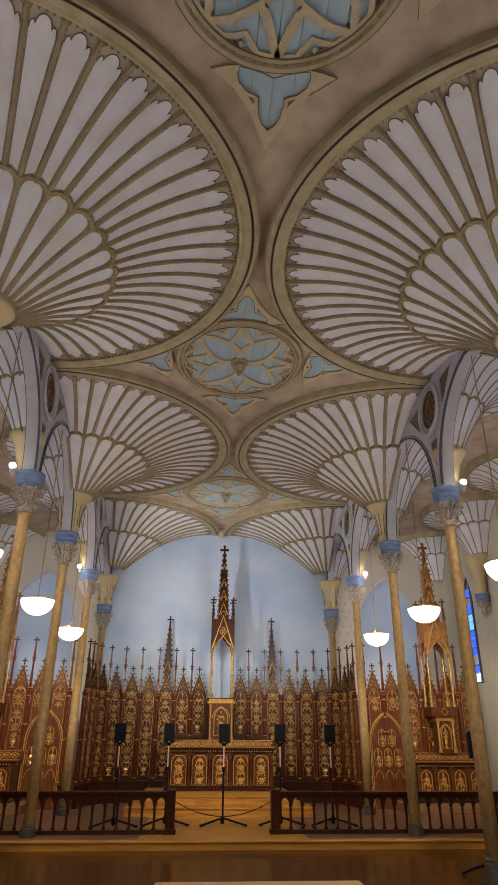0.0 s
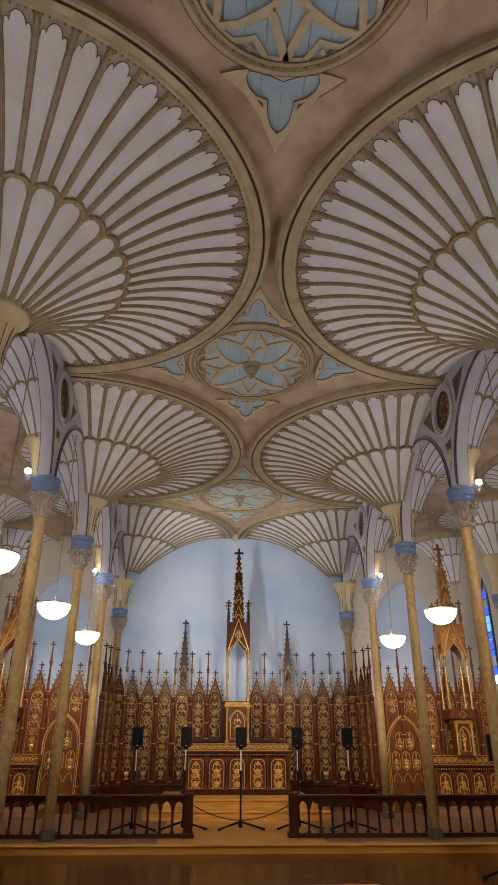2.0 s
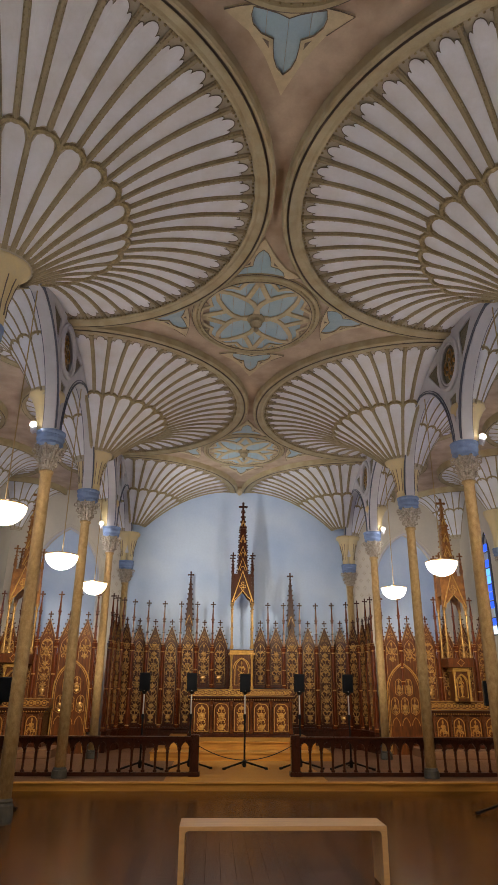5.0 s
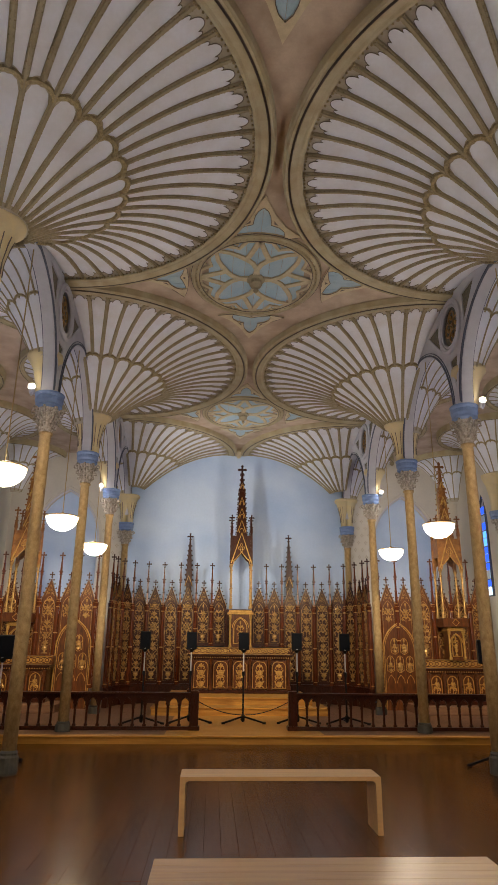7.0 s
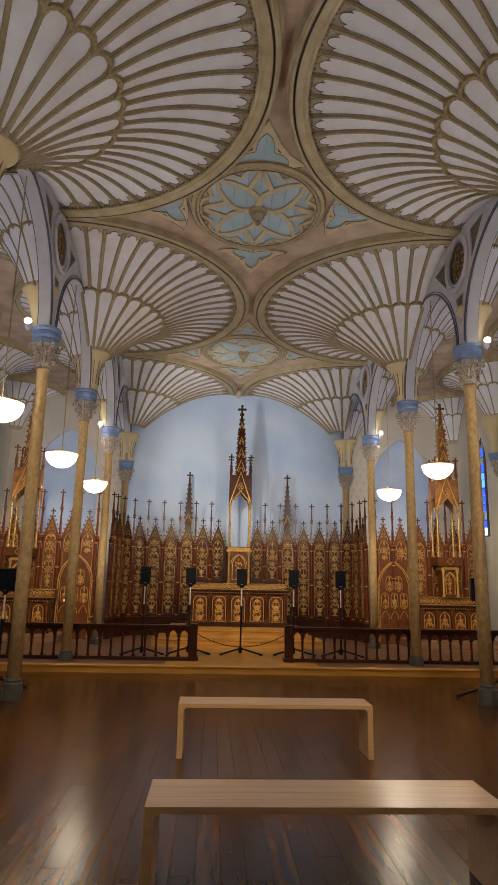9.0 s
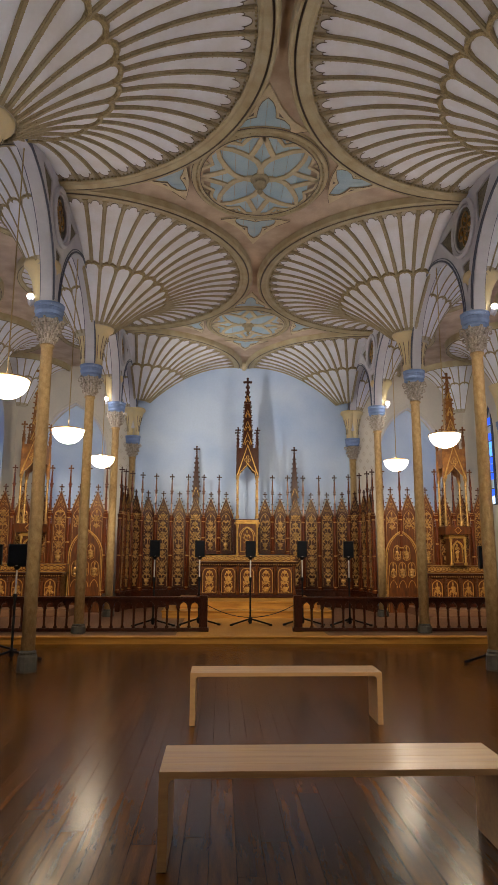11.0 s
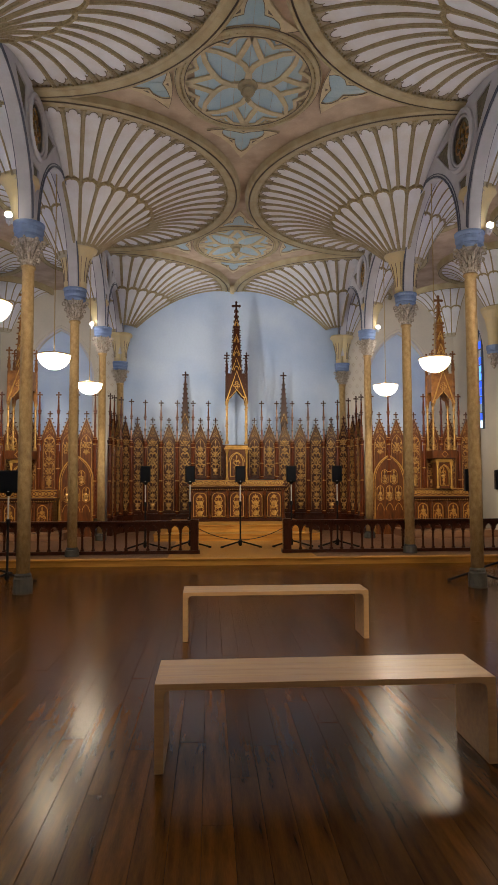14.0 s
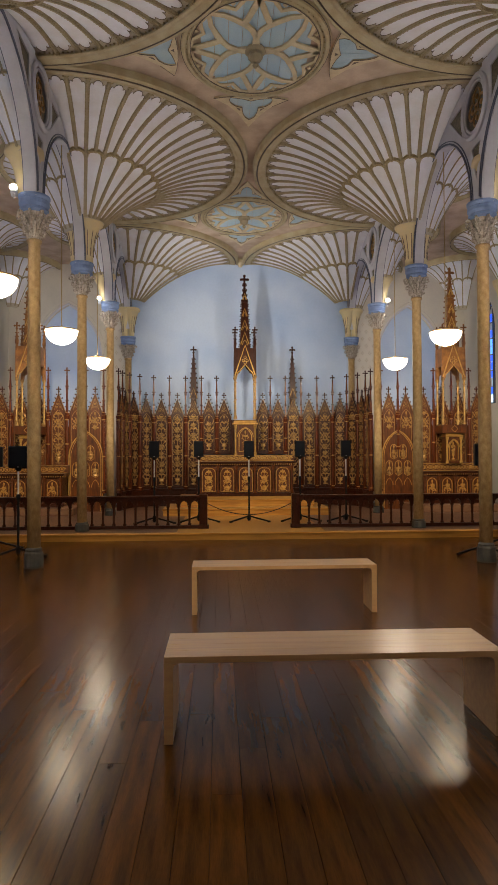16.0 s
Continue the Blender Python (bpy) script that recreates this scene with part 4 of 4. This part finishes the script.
def side_spire(parent, x, y):
    bm = bmesh.new()
    box(bm, x - 0.075, x + 0.075, y - 0.06, y + 0.06, 2.5, 3.1)
    tube(bm, [(x, y, 3.08), (x, y, 4.28)], [0.135, 0.026], 4)
    plate(bm, [[(-0.11, 3.02), (0.11, 3.02), (0, 3.32)]], lambda u, v, d: (x + u, y - 0.1 + d, v), 0.03)
    sp = part("flanking_spire", bm, WALNUT, parent)
    bm = bmesh.new()
    for i in range(8):
        z = 3.2 + 0.13 * i
        r = 0.09 * (4.32 - z) / 1.2 + 0.02
        for dx, dy in ((r, -r), (-r, -r), (r, r), (-r, r)):
            blob(bm, (x + dx, y + dy, z), 0.026, 0.026, 0.02, 5, 3)
    cross_finial(bm, x, y, 4.33, 0.085)
    tagged(part("cresting", bm, WALNUT, sp), kind="stuff")
    bm = bmesh.new()
    tube(bm, [(x - 0.1, y - 0.105, 3.03), (x, y - 0.105, 3.3), (x + 0.1, y - 0.105, 3.03)], 0.011, 4, up=(0, 1, 0))
    tube(bm, [(x + u, y - 0.065, v) for u, v in ogive(0.05, 2.85, 2.98, 4)], 0.009, 4, up=(0, 1, 0))
    part("gilt_gable", bm, GILT, sp)


def altar(name, label, x, y0, y1, hw, zb, zt, n, frieze=0.16):
    al = thing(name, label, "altar", (x, 0, 0))
    ztab = zt - frieze
    bm = bmesh.new()
    box(bm, -hw + 0.06, hw - 0.06, y0 + 0.05, y1, zb, ztab - 0.04)
    box(bm, -hw + 0.02, hw - 0.02, y0, y1, zb, zb + 0.08, bevel=0.012)
    part("body", bm, WALNUT, al)
    bm = bmesh.new()
    box(bm, -hw, hw, y0 - 0.04, y1, ztab - 0.04, ztab, bevel=0.01)
    box(bm, -hw + 0.03, hw - 0.03, y0, y1, ztab - 0.1, ztab - 0.041, bevel=0.008)
    part("table_top", bm, WALNUT, al)
    bm = bmesh.new()
    for i in range(round(hw * 2 / 0.055)):
        blob(bm, (-hw + 0.05 + i * 0.055, y0 - 0.004, ztab - 0.07), 0.016, 0.01, 0.016, 5, 3)
    tagged(part("gilt_beading", bm, GILT, al), kind="stuff")
    bm = bmesh.new()
    box(bm, -hw, hw, y0 + 0.3, y1, ztab + 0.002, zt, bevel=0.01)
    fz = part("gradine", bm, CARVED, al)
    bm = bmesh.new()
    m = round(hw * 2 / 0.15)
    for i in range(m):
        cx = -hw + 0.06 + (2 * hw - 0.12) * (i + 0.5) / m
        r = frieze * 0.3
        tube(bm, [(cx + r * math.cos(a), y0 + 0.292, (ztab + zt) / 2 + r * math.sin(a)) for a in np.linspace(0, 2 * math.pi, 13)[:-1]], 0.01, 4, closed=True, up=(0, 1, 0))
        blob(bm, (cx, y0 + 0.292, (ztab + zt) / 2), r * 0.5, 0.015, r * 0.5, 6, 4)
        for f in (-1, 1):
            blob(bm, (cx + f * r * 1.35, y0 + 0.292, (ztab + zt) / 2 + f * 0.02), 0.016, 0.012, 0.035, 5, 3, f * 0.8)
    for z in (ztab + 0.012, zt - 0.012):
        tube(bm, [(-hw + 0.02, y0 + 0.294, z), (hw - 0.02, y0 + 0.294, z)], 0.009, 4)
    part("gilt_frieze", bm, GILT, fz)
    p = (2 * hw - 0.2) / n
    z0, z1 = zb + 0.1, ztab - 0.13
    src = None
    for i in range(n):
        cx = -hw + 0.1 + p * (i + 0.5)
        if src is None:
            bm = bmesh.new()
            box(bm, -p / 2 + 0.05, p / 2 - 0.05, y0 + 0.03, y0 + 0.049, z0, z1)
            a = part("front_panel", bm, CARVED, al, m=pose(cx, 0, 0))
            bm = bmesh.new()
            arch = [(-p / 2 + 0.07, z0 + 0.02)] + ogive(p / 2 - 0.07, z1 - 0.16, z1 - 0.03, 6) + [(p / 2 - 0.07, z0 + 0.02)]
            tube(bm, [(u, y0 + 0.028, v) for u, v in arch], 0.011, 4, closed=True, up=(0, 1, 0))
            b = part("gilt_arch", bm, GILT, a)
            c = part("relief", relief(z0 + 0.05, z1 - 0.08, 0.11, y0 + 0.02, 5 + n, False), GILT, a)
            src = (a, b, c)
        else:
            q = again(src[0], al, pose(cx, 0, 0))
            again(src[1], q, Matrix())
            again(src[2], q, Matrix())
    col = None
    for i in range(n + 1):
        cx = -hw + 0.1 + p * i
        if col is None:
            bm = bmesh.new()
            lathe(bm, [(0.045, z0 - 0.02), (0.045, z0 + 0.05), (0.028, z0 + 0.07), (0.028, z1 - 0.1), (0.04, z1 - 0.08), (0.03, z1 - 0.06), (0.052, z1), (0.052, z1 + 0.03)], 8, c=(0, y0 + 0.02))
            col = part("colonnette", bm, CARVED, al, m=pose(cx, 0, 0))
        else:
            again(col, al, pose(cx, 0, 0))
    return al


def tabernacle(x, y, z0, hw, h, label):
    tb = thing("tabernacle", label, "tabernacle", (x, y, z0))
    bm = bmesh.new()
    arch = [(-hw * 0.5, 0.1 * h)] + ogive(hw * 0.5, h * 0.5, h * 0.78, 6) + [(hw * 0.5, 0.1 * h)]
    plate(bm, [[(-hw * 0.85, 0), (hw * 0.85, 0), (hw * 0.85, h * 0.88), (-hw * 0.85, h * 0.88)], arch], lambda u, v, d: (u, d, v), 0.06)
    box(bm, -hw * 0.85, hw * 0.85, 0.06, 0.3, 0, h * 0.88)
    part("case", bm, CARVED, tb)
    bm = bmesh.new()
    box(bm, -hw, hw, -0.04, 0.3, h * 0.88, h * 0.94, bevel=0.01)
    box(bm, -hw * 0.9, hw * 0.9, -0.01, 0.3, h * 0.94, h, bevel=0.01)
    part("cornice", bm, GILT, tb)
    for f in (-1, 1):
        bm = bmesh.new()
        lathe(bm, [(0.04, 0), (0.04, 0.05), (0.024, 0.07), (0.024, h * 0.74), (0.042, h * 0.82), (0.042, h * 0.879)], 8, c=(f * hw * 0.78, -0.02))
        part("colonnette", bm, GILT, tb)
    bm = bmesh.new()
    tube(bm, [(u, -0.006, v) for u, v in arch], 0.014, 4, closed=True, up=(0, 1, 0))
    tube(bm, [(u * 1.25, -0.006, v + 0.02) for u, v in arch[1:-1]], 0.012, 4, up=(0, 1, 0))
    part("arch_moulding", bm, GILT, tb)
    bm = relief(0.12 * h, h * 0.7, hw * 0.32, 0.045, 9, True)
    part("door_relief", bm, GILT, tb)
    return tb


def build_reredos():
    rd = thing("high_reredos", "dark walnut gothic altar screen with gilt relief panels, gables and pinnacles", "altar screen", (0.06, 0, 0))
    plan = [(0.53, 16.62, 0), (0.94, 16.62, 0), (1.355, 16.62, 0), (1.79, 16.62, 0), (2.22, 16.58, 8), (2.61, 16.42, 30), (2.9, 16.14, 52), (3.06, 15.76, 72), (3.13, 15.36, 84)]
    for s in (-1, 1):
        for i, (x, y, a) in enumerate(plan):
            h0 = 1.5 if i < 2 else 0.57
            place_bay(rd, (h0, WALNUT, 3 if i % 2 else 8), pose(s * x, y, 0, 0, 0, -s * a))
            if i:
                px, py, pa = plan[i - 1]
                mx, my = (x + px) / 2, (y + py) / 2
                place_pinnacle(rd, h0 if i != 2 else 1.5, pose(s * (mx - 0.01), my - 0.075, 0), WALNUT)
        place_pinnacle(rd, 0.57, pose(s * 3.13, 15.12, 0), WALNUT)
        side_spire(rd, s * 1.355, 16.76)
    bm = bmesh.new()
    box(bm, -0.36, 0.36, 16.3, 16.66, 1.45, 2.42, bevel=0.01)
    part("tower_plinth", bm, WALNUT, rd)
    tower(rd, 0.03, 16.32, 2.44, 1.0, WALNUT)
    altar("high_altar", "carved walnut high altar with gilt arched panels on oak steps", 0.06, 15.3, 16.58, 1.26, 0.45, 1.48, 5)
    tabernacle(0.08, 15.96, 1.482, 0.33, 0.9, "gilt arched tabernacle on the high altar")
    for s in (-1, 1):
        sr = thing("side_reredos", "carved brown side altar screen with gilt relief and gables", "altar screen", group="side altar screens")
        xs = [3.62, 4.05, 4.5, 4.95, 5.4, 5.85]
        for i, x in enumerate(xs):
            h0 = 1.6 if i < 2 else (1.18 if i < 5 else 0.57)
            place_bay(sr, (h0, CARVED, 4 if i % 2 else 7), pose(s * x, 15.03, 0))
            if i != 1:
                place_pinnacle(sr, max(h0, 0.57) if i else 0.57, pose(s * (x - 0.215), 14.97, 0), CARVED)
            else:
                place_pinnacle(sr, 1.6, pose(s * (x - 0.215), 14.97, 0), CARVED)
        place_pinnacle(sr, 0.57, pose(s * 6.07, 14.97, 0), CARVED)
        bm = bmesh.new()
        box(bm, *sorted((s * 3.42, s * 6.06)), 15.066, 15.1, 0.13, 2.2)
        part("backing", bm, CARVED, sr)
        cx = s * 3.835
        bm = bmesh.new()
        plate(bm, [[(-0.4, 0.13)] + ogive(0.4, 1.45, 2.08, 8) + [(0.4, 0.13)]], lambda u, v, d: (cx + u, 14.995 - d, v), 0.03)
        dr = part("blind_door", bm, CARVED, sr)
        bm = bmesh.new()
        for k_, t_ in ((1.0, 0.018), (0.9, 0.008)):
            tube(bm, [(cx + u * k_, 14.96, v * (1 if k_ == 1 else 0.985)) for u, v in [(-0.4, 0.15)] + ogive(0.4, 1.45, 2.08, 8) + [(0.4, 0.15)]], t_, 4, up=(0, 1, 0))
        for row, (za, zb) in enumerate(((0.95, 1.35), (1.36, 1.75))):
            for j in range(3 if row == 0 else 2):
                u0 = (j - (1 if row == 0 else 0.5)) * 0.23
                arch = [(-0.085, za + 0.05)] + ogive(0.085, zb - 0.13, zb - 0.02, 5) + [(0.085, za + 0.05), (0, za)]
                tube(bm, [(cx + u0 + u, 14.96, v) for u, v in arch], 0.008, 4, closed=True, up=(0, 1, 0))
        for j in range(3):
            u0 = (j - 1) * 0.23
            tube(bm, [(cx + u0 + u, 14.96, v) for u, v in ogive(0.09, 0.72, 0.9, 5)], 0.008, 4, up=(0, 1, 0))
        part("gilt_tracery", bm, GILT, dr)
        for row, (za, zb) in enumerate(((0.98, 1.3), (1.4, 1.7))):
            for j in range(3 if row == 0 else 2):
                u0 = (j - (1 if row == 0 else 0.5)) * 0.23
                part("relief", relief(za, zb, 0.06, 14.955, 11 + j, False), GILT_DULL, dr, m=pose(cx + u0, 0, 0))
        tower(sr, s * 5.08, 14.72, 2.2, 1.0, GOLDWOOD)
        altar("side_altar", "carved walnut side altar with a gilt frieze and arched panels", s * 5.05, 14.4, 14.98, 0.84, 0.3, 1.26, 4, 0.19)
        tabernacle(s * 5.08, 14.55, 1.262, 0.22, 0.72, "gilt arched tabernacle on the side altar")
        bm = bmesh.new()
        box(bm, s * 5.08 - 0.3, s * 5.08 + 0.3, 14.48, 14.98, 1.985, 2.19, bevel=0.01)
        part("tower_plinth", bm, CARVED, sr)
        bm = bmesh.new()
        tube(bm, [(s * 5.08 - 0.08, 14.474, 2.09), (s * 5.08, 14.474, 2.17), (s * 5.08 + 0.08, 14.474, 2.09), (s * 5.08, 14.474, 2.01)], 0.01, 4, closed=True, up=(0, 1, 0))
        part("gilt_lozenge", bm, GILT, sr)
        st = thing("side_altar_step", "low brown wooden step before the side altar", "step", (s * 5.0, 0, 0))
        bm = bmesh.new()
        box(bm, -1.1, 1.1, 13.9, 14.98, 0.131, 0.3, bevel=0.008)
        part("step", bm, PLATFORM_DIM, st)


build_reredos()
# ---- loose furniture ----
def bench(place, length, depth):
    b = thing("bench", "plain pale maple bench with slab legs on the dark floor", "bench", place, group="benches")
    h, t, leg, L = 0.45, 0.032, 0.047, length
    for i in range(4):
        y0 = depth * i / 4
        bm = bmesh.new()
        box(bm, 0, L, y0 + 0.0003, y0 + depth / 4 - 0.0003, h - t, h, bevel=0.001)
        part("board", bm, BENCHWOOD, b)
    for x0, sg in ((0, 1), (L - leg, -1)):
        bm = bmesh.new()
        prof = [(0, 0.003), (leg, 0.003), (leg, h - t - 0.03), (leg + 0.009, h - t - 0.009), (leg + 0.03, h - t - 0.0005), (0, h - t - 0.0005)]
        if sg < 0:
            prof = [(leg - u, v) for u, v in prof]
        plate(bm, [prof], lambda u, v, d: (x0 + u, d, v), depth)
        part("leg", bm, BENCHWOOD, b)
    return b


def loudspeaker(place, rz, pole=1.31, w=0.2, h=0.33):
    sp = thing("loudspeaker", "black box loudspeaker on top of its tripod stand", "loudspeaker", (place[0], place[1], place[2] + pole), rz, group="loudspeakers")
    bm = bmesh.new()
    box(bm, -w / 2, w / 2, -0.1, 0.1, 0.0, h, bevel=0.012)
    part("cabinet", bm, BLACK, sp)
    bm = bmesh.new()
    box(bm, -w / 2 + 0.012, w / 2 - 0.012, -0.108, -0.101, 0.03, h - 0.012, bevel=0.003)
    part("grille", bm, GRILLE, sp)
    bm = bmesh.new()
    lathe(bm, [(0.004, 0.016), (0.006, 0.016)], 8)
    box(bm, -0.014, 0.014, -0.111, -0.1085, 0.014, 0.022)
    part("badge", bm, CHROME, sp)
    st = thing("speaker_stand", "black tripod loudspeaker stand with a chrome upper tube", "stand", place, rz, group="loudspeaker stands")
    bm = bmesh.new()
    lathe(bm, [(0.018, 0.09), (0.018, pole - 0.42)], 10)
    part("pole", bm, BLACK, st)
    bm = bmesh.new()
    lathe(bm, [(0.013, pole - 0.419), (0.013, pole - 0.05)], 10)
    part("upper_tube", bm, CHROME, st, "chrome upper tube")
    bm = bmesh.new()
    lathe(bm, [(0.02, pole - 0.05), (0.045, pole - 0.02), (0.05, pole - 0.001)], 10)
    part("top_plate", bm, BLACK, st)
    bm = bmesh.new()
    lathe(bm, [(0.028, pole - 0.47), (0.03, pole - 0.4), (0.022, pole - 0.39)], 10)
    part("collar", bm, BLACK, st)
    bm = bmesh.new()
    lathe(bm, [(0.02, 0.02), (0.035, 0.05), (0.035, 0.13), (0.022, 0.15)], 10)
    part("hub", bm, BLACK, st)
    for i in range(3):
        a = math.pi * (0.5 + 2 * i / 3) + 0.05
        bm = bmesh.new()
        tube(bm, [(0.03 * math.cos(a), 0.03 * math.sin(a), 0.11), (0.44 * math.cos(a), 0.44 * math.sin(a), 0.025)], 0.02, 4)
        leg = part("leg", bm, BLACK, st)
        bm = bmesh.new()
        tube(bm, [(0.41 * math.cos(a), 0.41 * math.sin(a), 0.022), (0.47 * math.cos(a), 0.47 * math.sin(a), 0.022)], 0.02, 6)
        part("rubber_foot", bm, BLACK, leg)


def pendant(place):
    x, y, z = place
    p = thing("pendant_lamp", "white glass half bowl pendant lamp lit warm on a thin cord", "pendant lamp", place, group="pendant lamps")
    bm = bmesh.new()
    prof = [(0.25 * math.cos(a), -0.23 * math.sin(a)) for a in np.linspace(0, math.pi / 2 - 0.01, 10)]
    lathe(bm, prof[:-1] + [(0.001, -0.23)], 32)
    bmesh.ops.delete(bm, geom=[f for f in bm.faces if len(f.verts) > 4], context="FACES")
    bowl = part("bowl", bm, BOWL, p, smooth=True)
    # inner shell added to keep the bowl's glow off the ceiling
    bm = bmesh.new()
    prof = [(0.242 * math.cos(a), -0.222 * math.sin(a)) for a in np.linspace(0, math.pi / 2 - 0.01, 10)]
    lathe(bm, prof[:-1] + [(0.001, -0.222)], 32)
    bmesh.ops.delete(bm, geom=[f for f in bm.faces if len(f.verts) > 4], context="FACES")
    part("lining", bm, BOWLWHITE, bowl, "matt white inner shell added to block upward glow", smooth=True)
    bm = bmesh.new()
    tube(bm, [(0.254 * math.cos(a), 0.254 * math.sin(a), 0) for a in np.linspace(0, 2 * math.pi, 33)[:-1]], 0.012, 6, closed=True)
    part("rim", bm, BRASS, p)
    bm = bmesh.new()
    lathe(bm, [(0.008, 0.0), (0.008, 6.42 - z)], 6)
    lathe(bm, [(0.03, -0.02), (0.03, 0.05), (0.01, 0.08)], 10)
    part("cord", bm, BRASS, p)
    bm = bmesh.new()
    for i in range(3):
        a = 2 * math.pi * i / 3
        tube(bm, [(0, 0, 0.06), (0.25 * math.cos(a), 0.25 * math.sin(a), 0.005)], 0.005, 4)
    part("hanger", bm, BRASS, p)
    point_lamp("pendant_light", (x, y, z + 0.03), PENDANT_W, WARM, 0.18)


def rail(x0, x1, y):
    r = thing("communion_rail", "dark carved wooden communion rail with gothic arches", "rail", (0, y, 0.13), group="communion rails")
    bm = bmesh.new()
    box(bm, x0, x1, -0.09, 0.09, 0.57, 0.605, bevel=0.008)
    box(bm, x0, x1, -0.06, 0.06, 0.535, 0.57)
    part("top_rail", bm, WALNUT, r)
    bm = bmesh.new()
    box(bm, x0, x1, -0.06, 0.06, 0.0, 0.06, bevel=0.006)
    part("bottom_rail", bm, WALNUT, r)
    n = round((x1 - x0 - 0.12) / 0.196)
    p = (x1 - x0 - 0.12) / n
    base = None
    for i in range(1, n):
        x = x0 + 0.06 + p * i
        if base is None:
            bm = bmesh.new()
            lathe(bm, [(0.034, 0.06), (0.034, 0.09), (0.02, 0.1), (0.022, 0.34), (0.03, 0.36), (0.02, 0.37), (0.034, 0.4), (0.034, 0.42)], 8)
            base = part("baluster", bm, WALNUT, r, m=pose(x, 0, 0))
        else:
            again(base, r, pose(x, 0, 0))
    head = None
    for i in range(n):
        x = x0 + 0.06 + p * (i + 0.5)
        if head is None:
            bm = bmesh.new()
            arch = ogive(p / 2 - 0.026, 0.415, 0.52, 6)
            outline = [(-p / 2, 0.415)] + arch + [(p / 2, 0.415), (p / 2, 0.536), (-p / 2, 0.536)]
            plate(bm, [outline], lambda u, v, d: (u, -0.03 + d, v), 0.06)
            tube(bm, [(u, -0.034, v) for u, v in arch], 0.008, 4, up=(0, 1, 0))
            head = part("arch_head", bm, WALNUT, r, m=pose(x, 0, 0))
        else:
            again(head, r, pose(x, 0, 0))
    for x in (x0, x1):
        bm = bmesh.new()
        box(bm, x - 0.075, x + 0.075, -0.085, 0.085, 0, 0.63, bevel=0.01)
        box(bm, x - 0.1, x + 0.1, -0.105, 0.105, 0, 0.07, bevel=0.008)
        part("post", bm, WALNUT, r)


def spotlight(x, y, z, aim):
    s = thing("spotlight", "small white lit spotlight clamped above a column capital", "spotlight", (x, y, z), group="spotlights")
    bm = bmesh.new()
    lathe(bm, [(0.02, -0.09), (0.045, -0.07), (0.05, 0.05)], 12)
    part("housing", bm, WHITE, s, m=look((0, 0, 0), aim) @ pose(0, 0, 0, 180))
    bm = bmesh.new()
    lathe(bm, [(0.05, 0.045), (0.045, 0.075), (0.02, 0.095), (0.001, 0.1)], 12)
    part("lens", bm, BULB, s, m=look((0, 0, 0), aim) @ pose(0, 0, 0, 180))
    bm = bmesh.new()
    tube(bm, [(0, 0, 0), (0, 0, -0.1)], 0.012, 6)
    part("bracket", bm, WHITE, s)


bench((-0.86, 5.44, 0), 1.74, 0.36)
bench((-0.89, 2.83, 0), 1.79, 0.44)
for s in (-1, 1):
    rail(*sorted((s * 0.86 - 0.04, s * (SIDE_X - 0.1))), 11.3)
    for y in (0.7, 3.65, 6.6, 9.57, 12.5):
        pendant((s * W, y, 3.47))
    for y in (2.2, 8.1, 14.0):
        spotlight(s * (W + 0.22), y - 0.16, 5.0, (-s * 0.1, -0.6, 0.35))
    spot_lamp("altar_spot", (s * (W - 0.25), 8.1, 5.2), (-s * 1.2, 16.5, 1.3), ALTAR_W, AMBER, 46, 0.04, 0.75)
    spot_lamp("wall_wash", (s * (W - 0.25), 12.9, 4.95), (-s * 2.2, WALL_Y, 4.6), WASH_W * (1.0 if s < 0 else 0.4), MILD, 120, 0.06, 1.0)
    spot_lamp("aisle_wash", (s * (W + 0.4), 12.9, 4.95), (s * 5.0, WALL_Y, 4.0), WASH_W * 0.4, MILD, 100, 0.06, 1.0)
    spot_lamp("altar_spot", (s * (W + 0.45), 8.2, 5.1), (s * 5.0, 15.0, 1.7), SIDE_W, AMBER, 38, 0.04)
    # unseen spot behind the camera, added to fill columns and bench fronts
    spot_lamp("nave_spot", (s * (W - 0.5), -0.75, 5.0), (s * 1.7, 7.8, 0.9), NAVE_W, AMBER, 60, 0.06)
for x, y, z in ((-0.0, 12.35, 0.13), (-1.02, 12.4, 0.13), (1.05, 12.4, 0.13), (-1.9, 12.2, 0.13), (1.98, 12.3, 0.13), (-3.6, 9.1, 0), (-4.2, 9.9, 0), (3.3, 8.75, 0), (4.3, 9.9, 0)):
    loudspeaker((x, y, z), -math.degrees(math.atan2(x + 0.4, y)) * 0.7, w=0.27 if x == -3.6 else 0.2)
ca = thing("barrier_cord", "thin dark cord hung slack between two rail posts", "cord")
bm = bmesh.new()
tube(bm, [(x - 0.04, 11.32, 0.37 + 0.22 * (x / 0.8) ** 2) for x in np.linspace(-0.79, 0.79, 15)], 0.008, 5)
part("cord", bm, BLACK, ca)
for s in (-1, 1):
    for y in (0.7, 3.65, 6.6, 9.55, 12.5, 15.42):
        area_lamp("window_light", (s * (SIDE_X - 0.02), y, 4.1), (0, y, 3.4), 0.8, 2.4, WINDOW_W, COOL)
build_floor()
